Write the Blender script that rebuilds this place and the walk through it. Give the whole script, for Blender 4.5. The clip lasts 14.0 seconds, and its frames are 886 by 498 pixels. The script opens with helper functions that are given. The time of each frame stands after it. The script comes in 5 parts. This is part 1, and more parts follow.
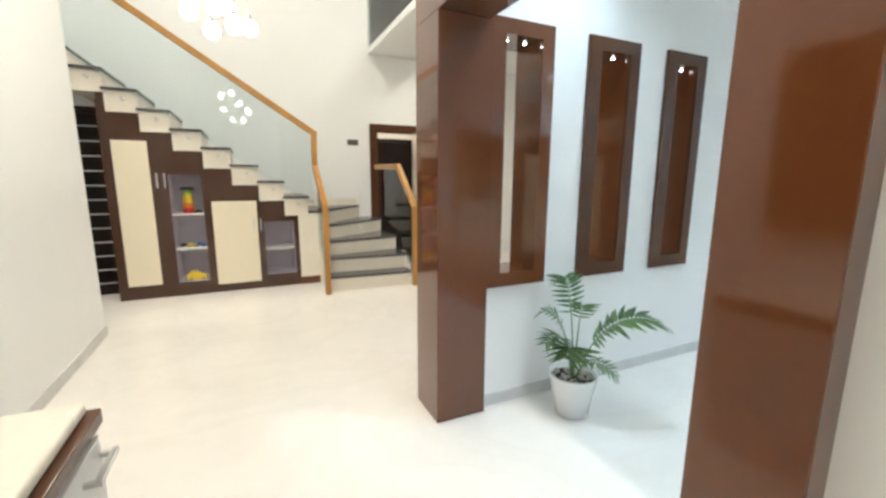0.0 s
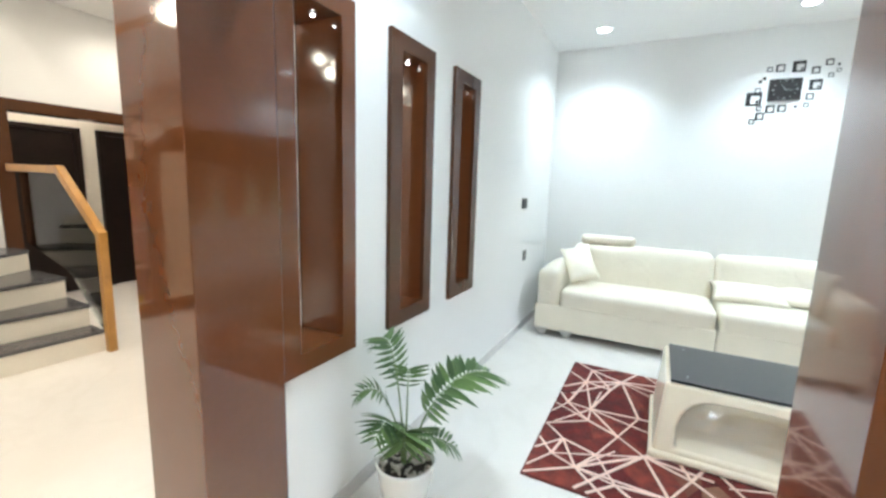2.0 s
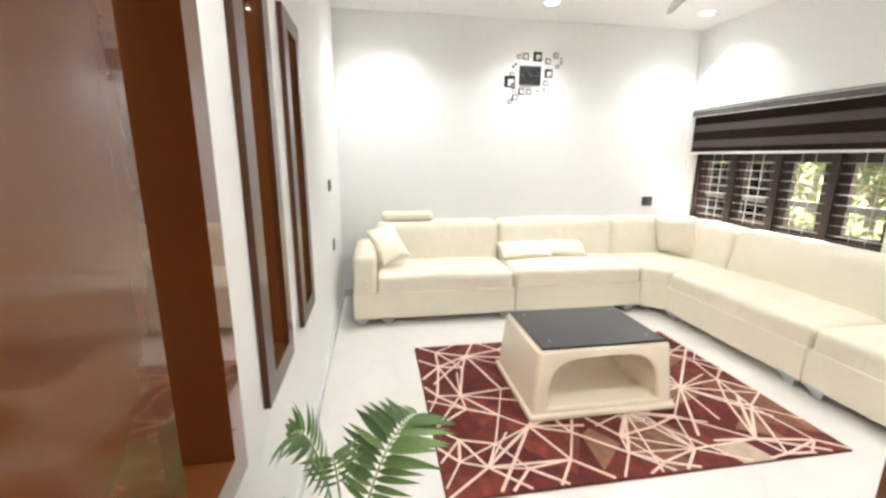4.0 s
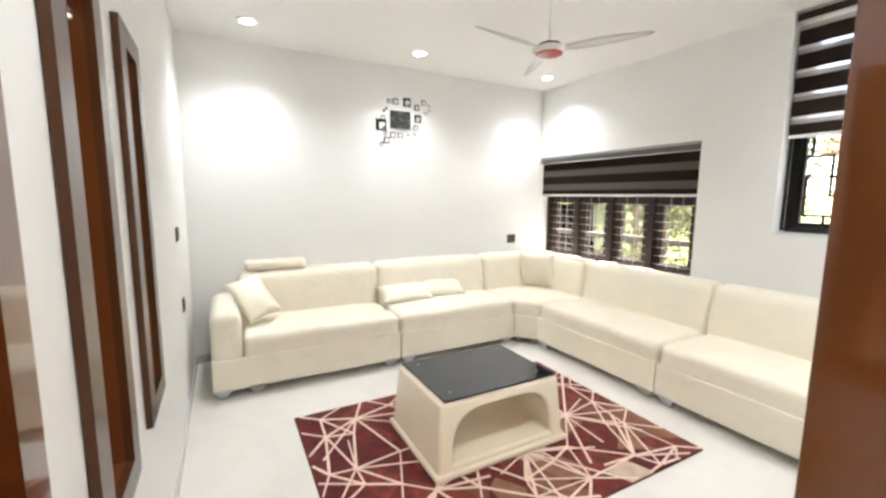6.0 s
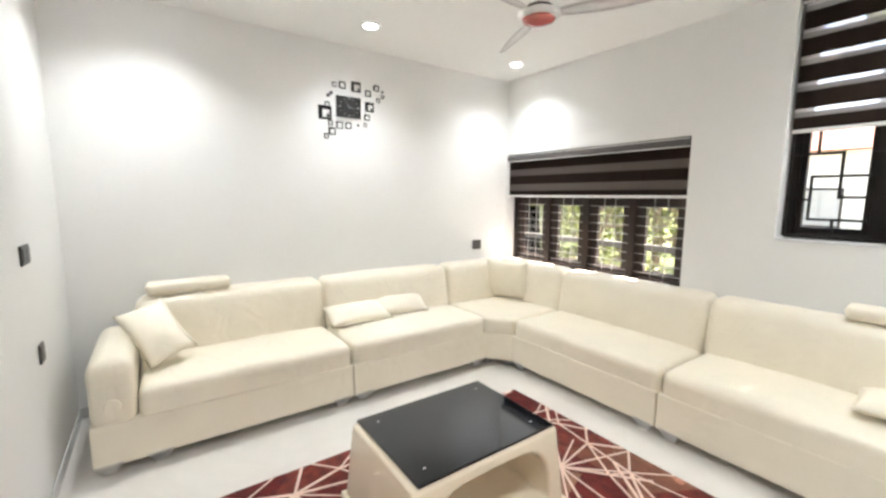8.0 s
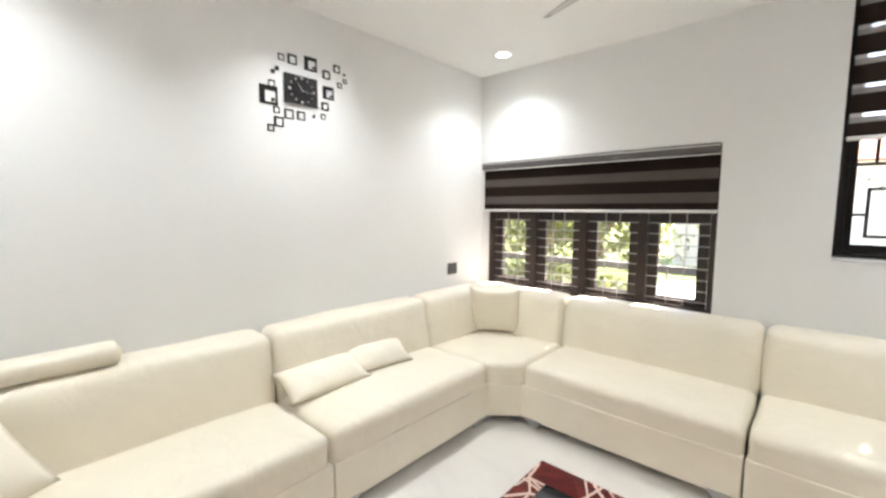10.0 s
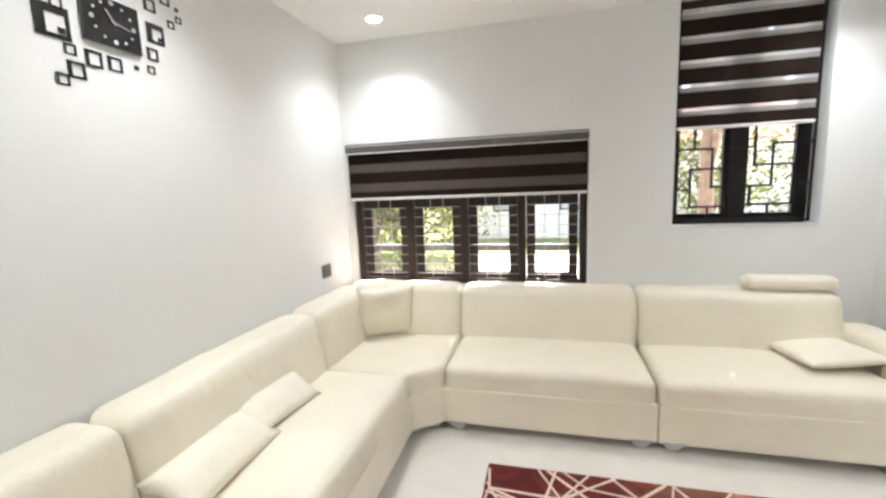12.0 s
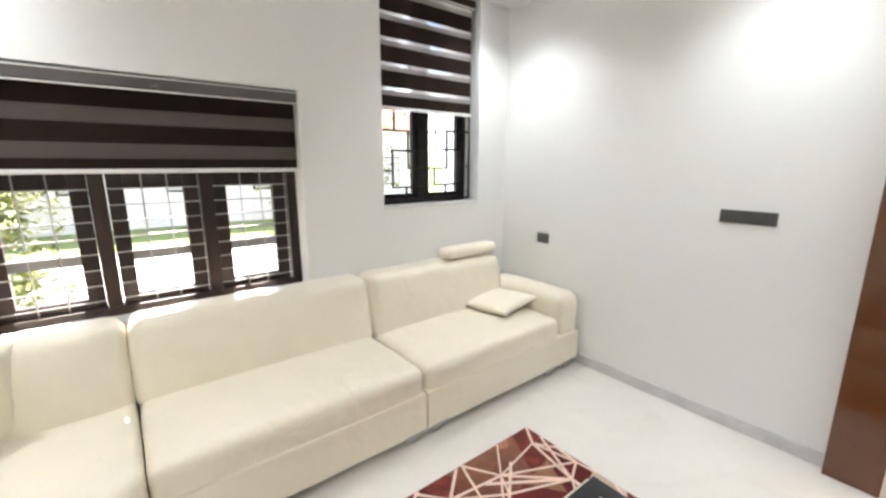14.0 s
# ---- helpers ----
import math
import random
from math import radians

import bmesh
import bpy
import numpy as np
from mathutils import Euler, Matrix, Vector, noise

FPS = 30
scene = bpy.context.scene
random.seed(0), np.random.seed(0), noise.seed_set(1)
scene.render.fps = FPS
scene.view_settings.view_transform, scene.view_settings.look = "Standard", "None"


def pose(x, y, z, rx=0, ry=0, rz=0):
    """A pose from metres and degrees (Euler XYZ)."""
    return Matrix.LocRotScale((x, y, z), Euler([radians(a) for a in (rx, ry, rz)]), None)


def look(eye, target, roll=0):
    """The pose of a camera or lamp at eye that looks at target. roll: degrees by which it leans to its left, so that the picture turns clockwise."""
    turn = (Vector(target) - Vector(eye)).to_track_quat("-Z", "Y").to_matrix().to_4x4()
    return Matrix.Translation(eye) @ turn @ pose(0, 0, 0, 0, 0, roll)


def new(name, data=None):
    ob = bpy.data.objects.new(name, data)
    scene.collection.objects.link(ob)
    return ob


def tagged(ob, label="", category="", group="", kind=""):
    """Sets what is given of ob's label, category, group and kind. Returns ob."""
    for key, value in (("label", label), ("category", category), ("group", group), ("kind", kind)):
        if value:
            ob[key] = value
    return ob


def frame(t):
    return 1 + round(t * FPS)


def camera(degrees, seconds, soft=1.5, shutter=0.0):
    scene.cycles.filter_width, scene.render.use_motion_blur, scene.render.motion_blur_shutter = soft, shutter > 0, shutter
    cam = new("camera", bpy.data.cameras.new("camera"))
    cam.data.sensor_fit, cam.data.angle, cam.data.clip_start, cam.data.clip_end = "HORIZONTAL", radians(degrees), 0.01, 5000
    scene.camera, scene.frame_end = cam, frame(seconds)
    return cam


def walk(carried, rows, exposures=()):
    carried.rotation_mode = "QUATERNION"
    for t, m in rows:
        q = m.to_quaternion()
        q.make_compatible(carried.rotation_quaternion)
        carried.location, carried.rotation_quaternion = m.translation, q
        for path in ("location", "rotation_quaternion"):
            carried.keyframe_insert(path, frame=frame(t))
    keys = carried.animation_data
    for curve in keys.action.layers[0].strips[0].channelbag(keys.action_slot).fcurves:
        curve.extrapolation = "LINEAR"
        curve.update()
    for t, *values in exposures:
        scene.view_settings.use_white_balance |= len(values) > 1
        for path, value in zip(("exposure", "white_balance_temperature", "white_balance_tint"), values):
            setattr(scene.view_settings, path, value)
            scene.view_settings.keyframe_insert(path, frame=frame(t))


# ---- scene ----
cam = camera(94.4, 14.0, soft=2.7)
PATH = [
    (0, (0.439, 0.321, 1.352), (1.277, 2.103, 1.007), 0.3),
    (0.5, (0.481, 0.557, 1.377), (1.566, 2.204, 1.046), 0.7),
    (1, (0.545, 0.77, 1.392), (1.881, 2.226, 1.084), 1.1),
    (1.5, (0.581, 0.936, 1.445), (2.149, 2.139, 1.139), 1.8),
    (2, (0.64, 1.106, 1.462), (2.395, 2.014, 1.154), 1.8),
    (2.5, (0.718, 1.27, 1.479), (2.596, 1.884, 1.166), 1.7),
    (3, (0.775, 1.454, 1.475), (2.718, 1.79, 1.143), 1.3),
    (3.2, (0.818, 1.601, 1.53), (2.774, 1.785, 1.156), 0.7),
    (5.3, (1.151, 1.971, 1.552), (2.97, 1.198, 1.251), 0.8),
    (5.5, (1.148, 1.957, 1.577), (2.95, 1.137, 1.29), 0.6),
    (6, (1.202, 1.98, 1.584), (2.948, 1.039, 1.33), 0.5),
    (6.5, (1.28, 1.939, 1.607), (2.979, 0.911, 1.373), 0.4),
    (7, (1.41, 1.852, 1.598), (3.073, 0.764, 1.365), 0.4),
    (7.5, (1.581, 1.794, 1.614), (3.215, 0.667, 1.363), 0.6),
    (7.7, (1.663, 1.769, 1.604), (3.294, 0.639, 1.351), 0.5),
    (9.8, (2.808, 1.659, 1.615), (4.195, 0.233, 1.404), 0.3),
    (10, (2.898, 1.659, 1.624), (4.238, 0.188, 1.43), 0.2),
    (10.5, (3.122, 1.719, 1.661), (4.332, 0.137, 1.483), -0.8),
    (11, (3.354, 1.751, 1.648), (4.388, 0.048, 1.472), -1.5),
    (11.5, (3.579, 1.713, 1.651), (4.389, -0.104, 1.446), -1.9),
    (12, (3.776, 1.652, 1.673), (4.258, -0.268, 1.387), -2.2),
    (12.5, (4.009, 1.57, 1.668), (4.07, -0.397, 1.314), -1.7),
    (13, (4.138, 1.386, 1.641), (3.775, -0.542, 1.249), -1.1),
    (13.5, (4.264, 1.151, 1.663), (3.472, -0.636, 1.239), -0.4),
    (14, (4.405, 0.869, 1.656), (3.19, -0.666, 1.246), 0.1),
]
walk(cam, [(t, look(eye, target, roll)) for t, eye, target, roll in PATH],
     exposures=[(0.0, 3.25, 5650, 5), (1.5, 3.38, 5600, 6), (2.0, 3.42, 5850, 8), (2.5, 3.27, 6100, 10), (3.0, 3.45, 7000, 14), (5.5, 3.32, 6850, 18), (7.5, 3.17, 6850, 18), (10.0, 3.05, 6800, 18), (12.5, 2.95, 6800, 18), (14.0, 3.0, 6800, 18)])

# ---- light ----
world = bpy.data.worlds.new("sky")
scene.world = world
world.use_nodes = True
wn = world.node_tree.nodes
sky = wn.new("ShaderNodeTexSky")
sky.sky_type, sky.sun_disc = "NISHITA", False
sky.sun_elevation, sky.sun_rotation = radians(55.5), radians(192)
world.node_tree.links.new(sky.outputs["Color"], wn["Background"].inputs["Color"])
wn["Background"].inputs["Strength"].default_value = 0.15

sun = new("sun", bpy.data.lights.new("sun", "SUN"))
sun.data.energy, sun.data.angle, sun.data.color = 5.0, radians(0.5), (1.0, 0.95, 0.87)
az, el = radians(192), radians(55.5)
sun.matrix_world = look((math.sin(az) * math.cos(el) * 30, math.cos(az) * math.cos(el) * 30, math.sin(el) * 30), (0, 0, 0))

COOL, WARM = (0.86, 0.975, 1.0), (1.0, 0.845, 0.65)
LIVING_W, HALL_W, GLOBE = 2.38, 3.4, 3.6


# ---- materials ----
def material(name, color, rough=0.5, metal=0.0, vary=0.12, scale=3.0, grain=60.0, bump=0.02, coat=0.0, spec=0.5):
    m = bpy.data.materials.new(name)
    m.use_nodes = True
    n, l = m.node_tree.nodes, m.node_tree.links
    b = n["Principled BSDF"]
    b.inputs["Metallic"].default_value = metal
    b.inputs["Coat Weight"].default_value = coat
    b.inputs["Coat Roughness"].default_value = 0.04
    b.inputs["Specular IOR Level"].default_value = spec
    tc = n.new("ShaderNodeTexCoord")
    big, fine = n.new("ShaderNodeTexNoise"), n.new("ShaderNodeTexNoise")
    big.inputs["Scale"].default_value, big.inputs["Detail"].default_value = scale, 5
    fine.inputs["Scale"].default_value, fine.inputs["Detail"].default_value = grain, 3
    for t in (big, fine):
        l.new(tc.outputs["Object"], t.inputs["Vector"])
    mix = n.new("ShaderNodeMath")
    mix.operation = "MULTIPLY_ADD"
    l.new(big.outputs["Fac"], mix.inputs[0])
    mix.inputs[1].default_value = 0.7
    half = n.new("ShaderNodeMath")
    half.operation = "MULTIPLY"
    l.new(fine.outputs["Fac"], half.inputs[0])
    half.inputs[1].default_value = 0.3
    l.new(half.outputs[0], mix.inputs[2])
    ramp = n.new("ShaderNodeValToRGB")
    ramp.color_ramp.elements[0].position, ramp.color_ramp.elements[1].position = 0.3, 0.7
    ramp.color_ramp.elements[0].color = (*[c * (1 - vary) for c in color], 1)
    ramp.color_ramp.elements[1].color = (*[min(1, c * (1 + vary)) for c in color], 1)
    l.new(mix.outputs[0], ramp.inputs["Fac"])
    l.new(ramp.outputs["Color"], b.inputs["Base Color"])
    rr = n.new("ShaderNodeMapRange")
    rr.inputs["To Min"].default_value, rr.inputs["To Max"].default_value = rough * 0.8, min(1, rough * 1.25)
    l.new(big.outputs["Fac"], rr.inputs["Value"])
    l.new(rr.outputs["Result"], b.inputs["Roughness"])
    if bump:
        bp = n.new("ShaderNodeBump")
        bp.inputs["Strength"].default_value, bp.inputs["Distance"].default_value = 0.4, bump * 0.1
        l.new(fine.outputs["Fac"], bp.inputs["Height"])
        l.new(bp.outputs["Normal"], b.inputs["Normal"])
    return m


def emitter(name, color, strength):
    m = bpy.data.materials.new(name)
    m.use_nodes = True
    b = m.node_tree.nodes["Principled BSDF"]
    b.inputs["Base Color"].default_value = (0.9, 0.9, 0.9, 1)
    b.inputs["Emission Color"].default_value = (*color, 1)
    b.inputs["Emission Strength"].default_value = strength
    return m


def glassy(name, color=(1, 1, 1), rough=0.0, tint=0.9):
    """Thin pane: clear with a mirror gloss that grows at grazing angles."""
    m = bpy.data.materials.new(name)
    m.use_nodes = True
    n, l = m.node_tree.nodes, m.node_tree.links
    n.remove(n["Principled BSDF"])
    clear, gloss, mix, fr = n.new("ShaderNodeBsdfTransparent"), n.new("ShaderNodeBsdfGlossy"), n.new("ShaderNodeMixShader"), n.new("ShaderNodeFresnel")
    clear.inputs["Color"].default_value = (*[c * tint for c in color], 1)
    gloss.inputs["Roughness"].default_value = rough
    fr.inputs["IOR"].default_value = 1.5
    l.new(fr.outputs[0], mix.inputs[0])
    l.new(clear.outputs[0], mix.inputs[1])
    l.new(gloss.outputs[0], mix.inputs[2])
    l.new(mix.outputs[0], n["Material Output"].inputs["Surface"])
    return m


def marble():
    m = material("polished_floor", (0.79, 0.755, 0.71), 0.17, vary=0.04, scale=1.3, grain=9, bump=0.0)
    n, l = m.node_tree.nodes, m.node_tree.links
    b = n["Principled BSDF"]
    old = b.inputs["Base Color"].links[0].from_socket
    tc = n.new("ShaderNodeTexCoord")
    warp = n.new("ShaderNodeTexNoise")
    warp.inputs["Scale"].default_value, warp.inputs["Detail"].default_value, warp.inputs["Distortion"].default_value = 0.9, 8, 1.6
    l.new(tc.outputs["Object"], warp.inputs["Vector"])
    dist = n.new("ShaderNodeMath")
    dist.operation = "SUBTRACT"
    l.new(warp.outputs["Fac"], dist.inputs[0])
    dist.inputs[1].default_value = 0.5
    ab = n.new("ShaderNodeMath")
    ab.operation = "ABSOLUTE"
    l.new(dist.outputs[0], ab.inputs[0])
    ramp = n.new("ShaderNodeValToRGB")
    ramp.color_ramp.elements[0].color, ramp.color_ramp.elements[1].color = (0.972, 0.968, 0.962, 1), (1, 1, 1, 1)
    ramp.color_ramp.elements[0].position, ramp.color_ramp.elements[1].position = 0.0, 0.06
    l.new(ab.outputs[0], ramp.inputs["Fac"])
    mul = n.new("ShaderNodeMixRGB")
    mul.blend_type = "MULTIPLY"
    mul.inputs["Fac"].default_value = 1
    l.new(old, mul.inputs["Color1"])
    l.new(ramp.outputs["Color"], mul.inputs["Color2"])
    l.new(mul.outputs["Color"], b.inputs["Base Color"])
    return m


def leather():
    m = material("cream_leather", (0.88, 0.81, 0.67), 0.36, vary=0.035, scale=4, grain=260, bump=0.012)
    n, l = m.node_tree.nodes, m.node_tree.links
    b = n["Principled BSDF"]
    tc, wav = n.new("ShaderNodeTexCoord"), n.new("ShaderNodeTexNoise")
    wav.inputs["Scale"].default_value, wav.inputs["Detail"].default_value, wav.inputs["Distortion"].default_value = 5.5, 3, 1.2
    l.new(tc.outputs["Object"], wav.inputs["Vector"])
    bp = n.new("ShaderNodeBump")
    bp.inputs["Strength"].default_value, bp.inputs["Distance"].default_value = 0.35, 0.02
    l.new(wav.outputs["Fac"], bp.inputs["Height"])
    l.new(b.inputs["Normal"].links[0].from_socket, bp.inputs["Normal"])
    l.new(bp.outputs["Normal"], b.inputs["Normal"])
    return m


def random_tint(m, low, high, island=True):
    """Drives the base colour by a random value per loose piece, broken up by the material's own noise."""
    n, l = m.node_tree.nodes, m.node_tree.links
    b = n["Principled BSDF"]
    old = b.inputs["Base Color"].links[0].from_socket
    src = n.new("ShaderNodeNewGeometry").outputs["Random Per Island"] if island else n.new("ShaderNodeObjectInfo").outputs["Random"]
    ramp = n.new("ShaderNodeValToRGB")
    ramp.color_ramp.elements[0].color, ramp.color_ramp.elements[1].color = (*low, 1), (*high, 1)
    l.new(src, ramp.inputs["Fac"])
    mul = n.new("ShaderNodeMixRGB")
    mul.blend_type = "MULTIPLY"
    mul.inputs["Fac"].default_value = 1
    l.new(old, mul.inputs["Color1"])
    l.new(ramp.outputs["Color"], mul.inputs["Color2"])
    l.new(mul.outputs["Color"], b.inputs["Base Color"])
    return m


def sheer(name, color, through_light, open_weave=0.0):
    m = bpy.data.materials.new(name)
    m.use_nodes = True
    n, l = m.node_tree.nodes, m.node_tree.links
    n.remove(n["Principled BSDF"])
    d, t, mix = n.new("ShaderNodeBsdfDiffuse"), n.new("ShaderNodeBsdfTranslucent"), n.new("ShaderNodeMixShader")
    weave, tc = n.new("ShaderNodeTexNoise"), n.new("ShaderNodeTexCoord")
    weave.inputs["Scale"].default_value = 400
    l.new(tc.outputs["Object"], weave.inputs["Vector"])
    ramp = n.new("ShaderNodeValToRGB")
    ramp.color_ramp.elements[0].color, ramp.color_ramp.elements[1].color = (*[c * 0.85 for c in color], 1), (*color, 1)
    l.new(weave.outputs["Fac"], ramp.inputs["Fac"])
    l.new(ramp.outputs["Color"], d.inputs["Color"])
    l.new(ramp.outputs["Color"], t.inputs["Color"])
    mix.inputs[0].default_value = through_light
    l.new(d.outputs[0], mix.inputs[1])
    l.new(t.outputs[0], mix.inputs[2])
    if open_weave:
        holes, net = n.new("ShaderNodeBsdfTransparent"), n.new("ShaderNodeMixShader")
        net.inputs[0].default_value = open_weave
        l.new(mix.outputs[0], net.inputs[1])
        l.new(holes.outputs[0], net.inputs[2])
        mix = net
    l.new(mix.outputs[0], n["Material Output"].inputs["Surface"])
    return m


PAINT = material("white_wall_paint", (0.86, 0.86, 0.85), 0.55, vary=0.015, scale=1.5, grain=180, bump=0.012)
CEIL = material("ceiling_paint", (0.84, 0.84, 0.83), 0.7, vary=0.012, scale=1.2, grain=150, bump=0.01)
FLOOR = marble()
SKIRT = material("grey_skirting_tile", (0.64, 0.63, 0.62), 0.2, vary=0.12, scale=6, grain=70, bump=0)
BROWN = material("brown_gloss_laminate", (0.132, 0.043, 0.015), 0.10, vary=0.10, scale=1.6, grain=35, bump=0.0, coat=0.6, spec=0.45)
FRAMEB = material("brown_frame_laminate", (0.082, 0.033, 0.015), 0.24, vary=0.12, scale=3, grain=40, bump=0.0, coat=0.12, spec=0.3)
DEEPBROWN = material("deep_brown_cabinet_laminate", (0.060, 0.025, 0.014), 0.16, vary=0.12, scale=2, grain=40, bump=0.0, coat=0.3, spec=0.45)
TEAK = material("honey_handrail_wood", (0.42, 0.21, 0.045), 0.3, vary=0.22, scale=7, grain=50, bump=0.01, coat=0.3)
GRANITE = material("dark_granite_tread", (0.085, 0.082, 0.085), 0.22, vary=0.35, scale=40, grain=260, bump=0)
CREAM = material("cream_stone_riser", (0.82, 0.77, 0.67), 0.25, vary=0.05, scale=3, grain=40, bump=0)
CREAMLAM = material("cream_gloss_laminate", (0.83, 0.75, 0.58), 0.12, vary=0.03, scale=2, grain=60, bump=0, coat=0.5)
LILAC = material("lilac_white_shelf_lining", (0.62, 0.58, 0.66), 0.45, vary=0.04, scale=4, grain=80, bump=0)
DARKWOOD = material("dark_wenge_wood", (0.014, 0.008, 0.006), 0.5, vary=0.3, scale=8, grain=70, bump=0.01, spec=0.2)
WINWOOD = material("dark_brown_window_wood", (0.020, 0.009, 0.006), 0.4, vary=0.25, scale=7, grain=60, bump=0.01)
BLACKMETAL = material("black_painted_steel", (0.013, 0.010, 0.009), 0.45, vary=0.2, scale=9, grain=90, bump=0, spec=0.3)
WHITEMETAL = material("grey_painted_steel", (0.34, 0.34, 0.33), 0.4, vary=0.1, scale=9, grain=90, bump=0)
STEEL = material("brushed_steel", (0.6, 0.6, 0.6), 0.3, metal=1.0, vary=0.1, scale=12, grain=140, bump=0)
LEATHER = leather()
TABLEC = material("cream_gloss_table_paint", (0.87, 0.765, 0.60), 0.2, vary=0.03, scale=2, grain=30, bump=0, coat=0.5)
BLACKGLASS = material("black_glass", (0.008, 0.009, 0.012), 0.06, vary=0.1, scale=2, grain=20, bump=0, coat=0.3)
PATCH = random_tint(material("rug_pile_patch", (1, 1, 1), 0.95, vary=0.75, scale=16, grain=240, bump=0.12), (0.17, 0.010, 0.010), (0.30, 0.050, 0.032), island=False)
LINE = material("rug_pile_cream", (0.88, 0.66, 0.56), 0.95, vary=0.15, scale=12, grain=240, bump=0.12)
BEIGEPATCH = material("rug_pile_beige", (0.55, 0.42, 0.33), 0.95, vary=0.25, scale=14, grain=240, bump=0.12)
TANPATCH = random_tint(material("rug_pile_tan", (1, 1, 1), 0.95, vary=0.5, scale=14, grain=240, bump=0.12), (0.24, 0.06, 0.035), (0.40, 0.20, 0.12), island=False)
RUGBACK = material("rug_edge_binding", (0.12, 0.03, 0.025), 0.9, vary=0.2, scale=30, grain=240, bump=0.05)
SWITCH = material("dark_grey_switch_plate", (0.07, 0.068, 0.066), 0.35, vary=0.1, scale=20, grain=160, bump=0)
# near-black that stands in for the shade beneath the sofa units
UNDERSHADE = material("under_sofa_shade_black", (0.012, 0.011, 0.010), 0.9, vary=0.2, scale=20, grain=200, bump=0.02)
CLOCKB = material("black_acrylic_mirror", (0.012, 0.012, 0.014), 0.08, vary=0.1, scale=10, grain=80, bump=0, coat=0.5)
SILVER = material("silver_clock_print", (0.7, 0.7, 0.72), 0.25, metal=0.7, vary=0.05, scale=10, grain=80, bump=0)
ZEBRA = sheer("dark_brown_blind_band", (0.055, 0.039, 0.033), 0.03)
SHEER = sheer("grey_sheer_blind_band", (0.23, 0.192, 0.178), 0.10)
SHEERW = sheer("bright_sheer_blind_band", (0.95, 0.94, 0.94), 0.85, 0.22)
SHEERG = sheer("pale_grey_sheer_blind_band", (0.46, 0.44, 0.43), 0.35)
RAILW = material("white_blind_rail", (0.75, 0.75, 0.74), 0.35, vary=0.04, scale=8, grain=90, bump=0)
CASSETTE = material("grey_blind_cassette", (0.11, 0.10, 0.10), 0.25, vary=0.06, scale=8, grain=90, bump=0)
POT = material("white_glazed_pot", (0.82, 0.82, 0.80), 0.25, vary=0.03, scale=4, grain=60, bump=0, coat=0.3)
PEBBLE = random_tint(material("river_pebble", (1, 1, 1), 0.7, vary=0.2, scale=20, grain=120, bump=0.03), (0.16, 0.14, 0.11), (0.55, 0.5, 0.42))
SOIL = material("dark_potting_soil", (0.03, 0.022, 0.016), 0.95, vary=0.4, scale=40, grain=200, bump=0.2)
LEAF = random_tint(material("palm_leaf_green", (1, 1, 1), 0.38, vary=0.25, scale=9, grain=90, bump=0.01), (0.035, 0.09, 0.025), (0.14, 0.24, 0.07), island=False)
STEM = material("palm_stem_green", (0.16, 0.24, 0.08), 0.45, vary=0.25, scale=12, grain=90, bump=0.01)
FANW = material("white_fan_lacquer", (0.88, 0.87, 0.86), 0.25, vary=0.03, scale=5, grain=60, bump=0)
FANRED = material("red_fan_trim", (0.42, 0.05, 0.04), 0.25, vary=0.1, scale=8, grain=60, bump=0, coat=0.4)
LAMPC = emitter("cool_led_disc", COOL, 2.4)
LAMPW = emitter("warm_led_disc", WARM, 2.4)
GLOBEM = emitter("warm_glass_globe_light", (1.0, 0.86, 0.64), GLOBE)
SPOTM = emitter("tiny_niche_led", (1.0, 0.93, 0.82), 4.0)
GLASS = glassy("stair_glass", (0.95, 0.99, 1.0), 0.0, 0.96)
PANE = glassy("window_pane", (1, 1, 1), 0.0, 0.97)


# ---- mesh helpers ----
def box(bm, x0, x1, y0, y1, z0, z1):
    v = [bm.verts.new(p) for p in ((x0, y0, z0), (x1, y0, z0), (x1, y1, z0), (x0, y1, z0), (x0, y0, z1), (x1, y0, z1), (x1, y1, z1), (x0, y1, z1))]
    for f in ((3, 2, 1, 0), (4, 5, 6, 7), (0, 1, 5, 4), (1, 2, 6, 5), (2, 3, 7, 6), (3, 0, 4, 7)):
        bm.faces.new([v[i] for i in f])
    return v


def boxes(*rows, bevel=0.0, seg=2):
    bm = bmesh.new()
    for r in rows:
        box(bm, *r)
    if bevel:
        bmesh.ops.bevel(bm, geom=bm.edges[:], offset=bevel, segments=seg, profile=0.5, affect="EDGES")
    return bm


def cyl(bm, base, top, r0, r1=None, seg=20):
    """A round bar or cone between two points."""
    r1 = r0 if r1 is None else r1
    a, b = Vector(base), Vector(top)
    q = (b - a).to_track_quat("Z", "Y").to_matrix()
    rings = []
    for c, r in ((a, r0), (b, r1)):
        rings.append([bm.verts.new(c + q @ Vector((r * math.cos(2 * math.pi * k / seg), r * math.sin(2 * math.pi * k / seg), 0))) for k in range(seg)])
    for k in range(seg):
        bm.faces.new((rings[0][k], rings[0][(k + 1) % seg], rings[1][(k + 1) % seg], rings[1][k]))
    bm.faces.new(rings[0][::-1])
    bm.faces.new(rings[1])
    return bm


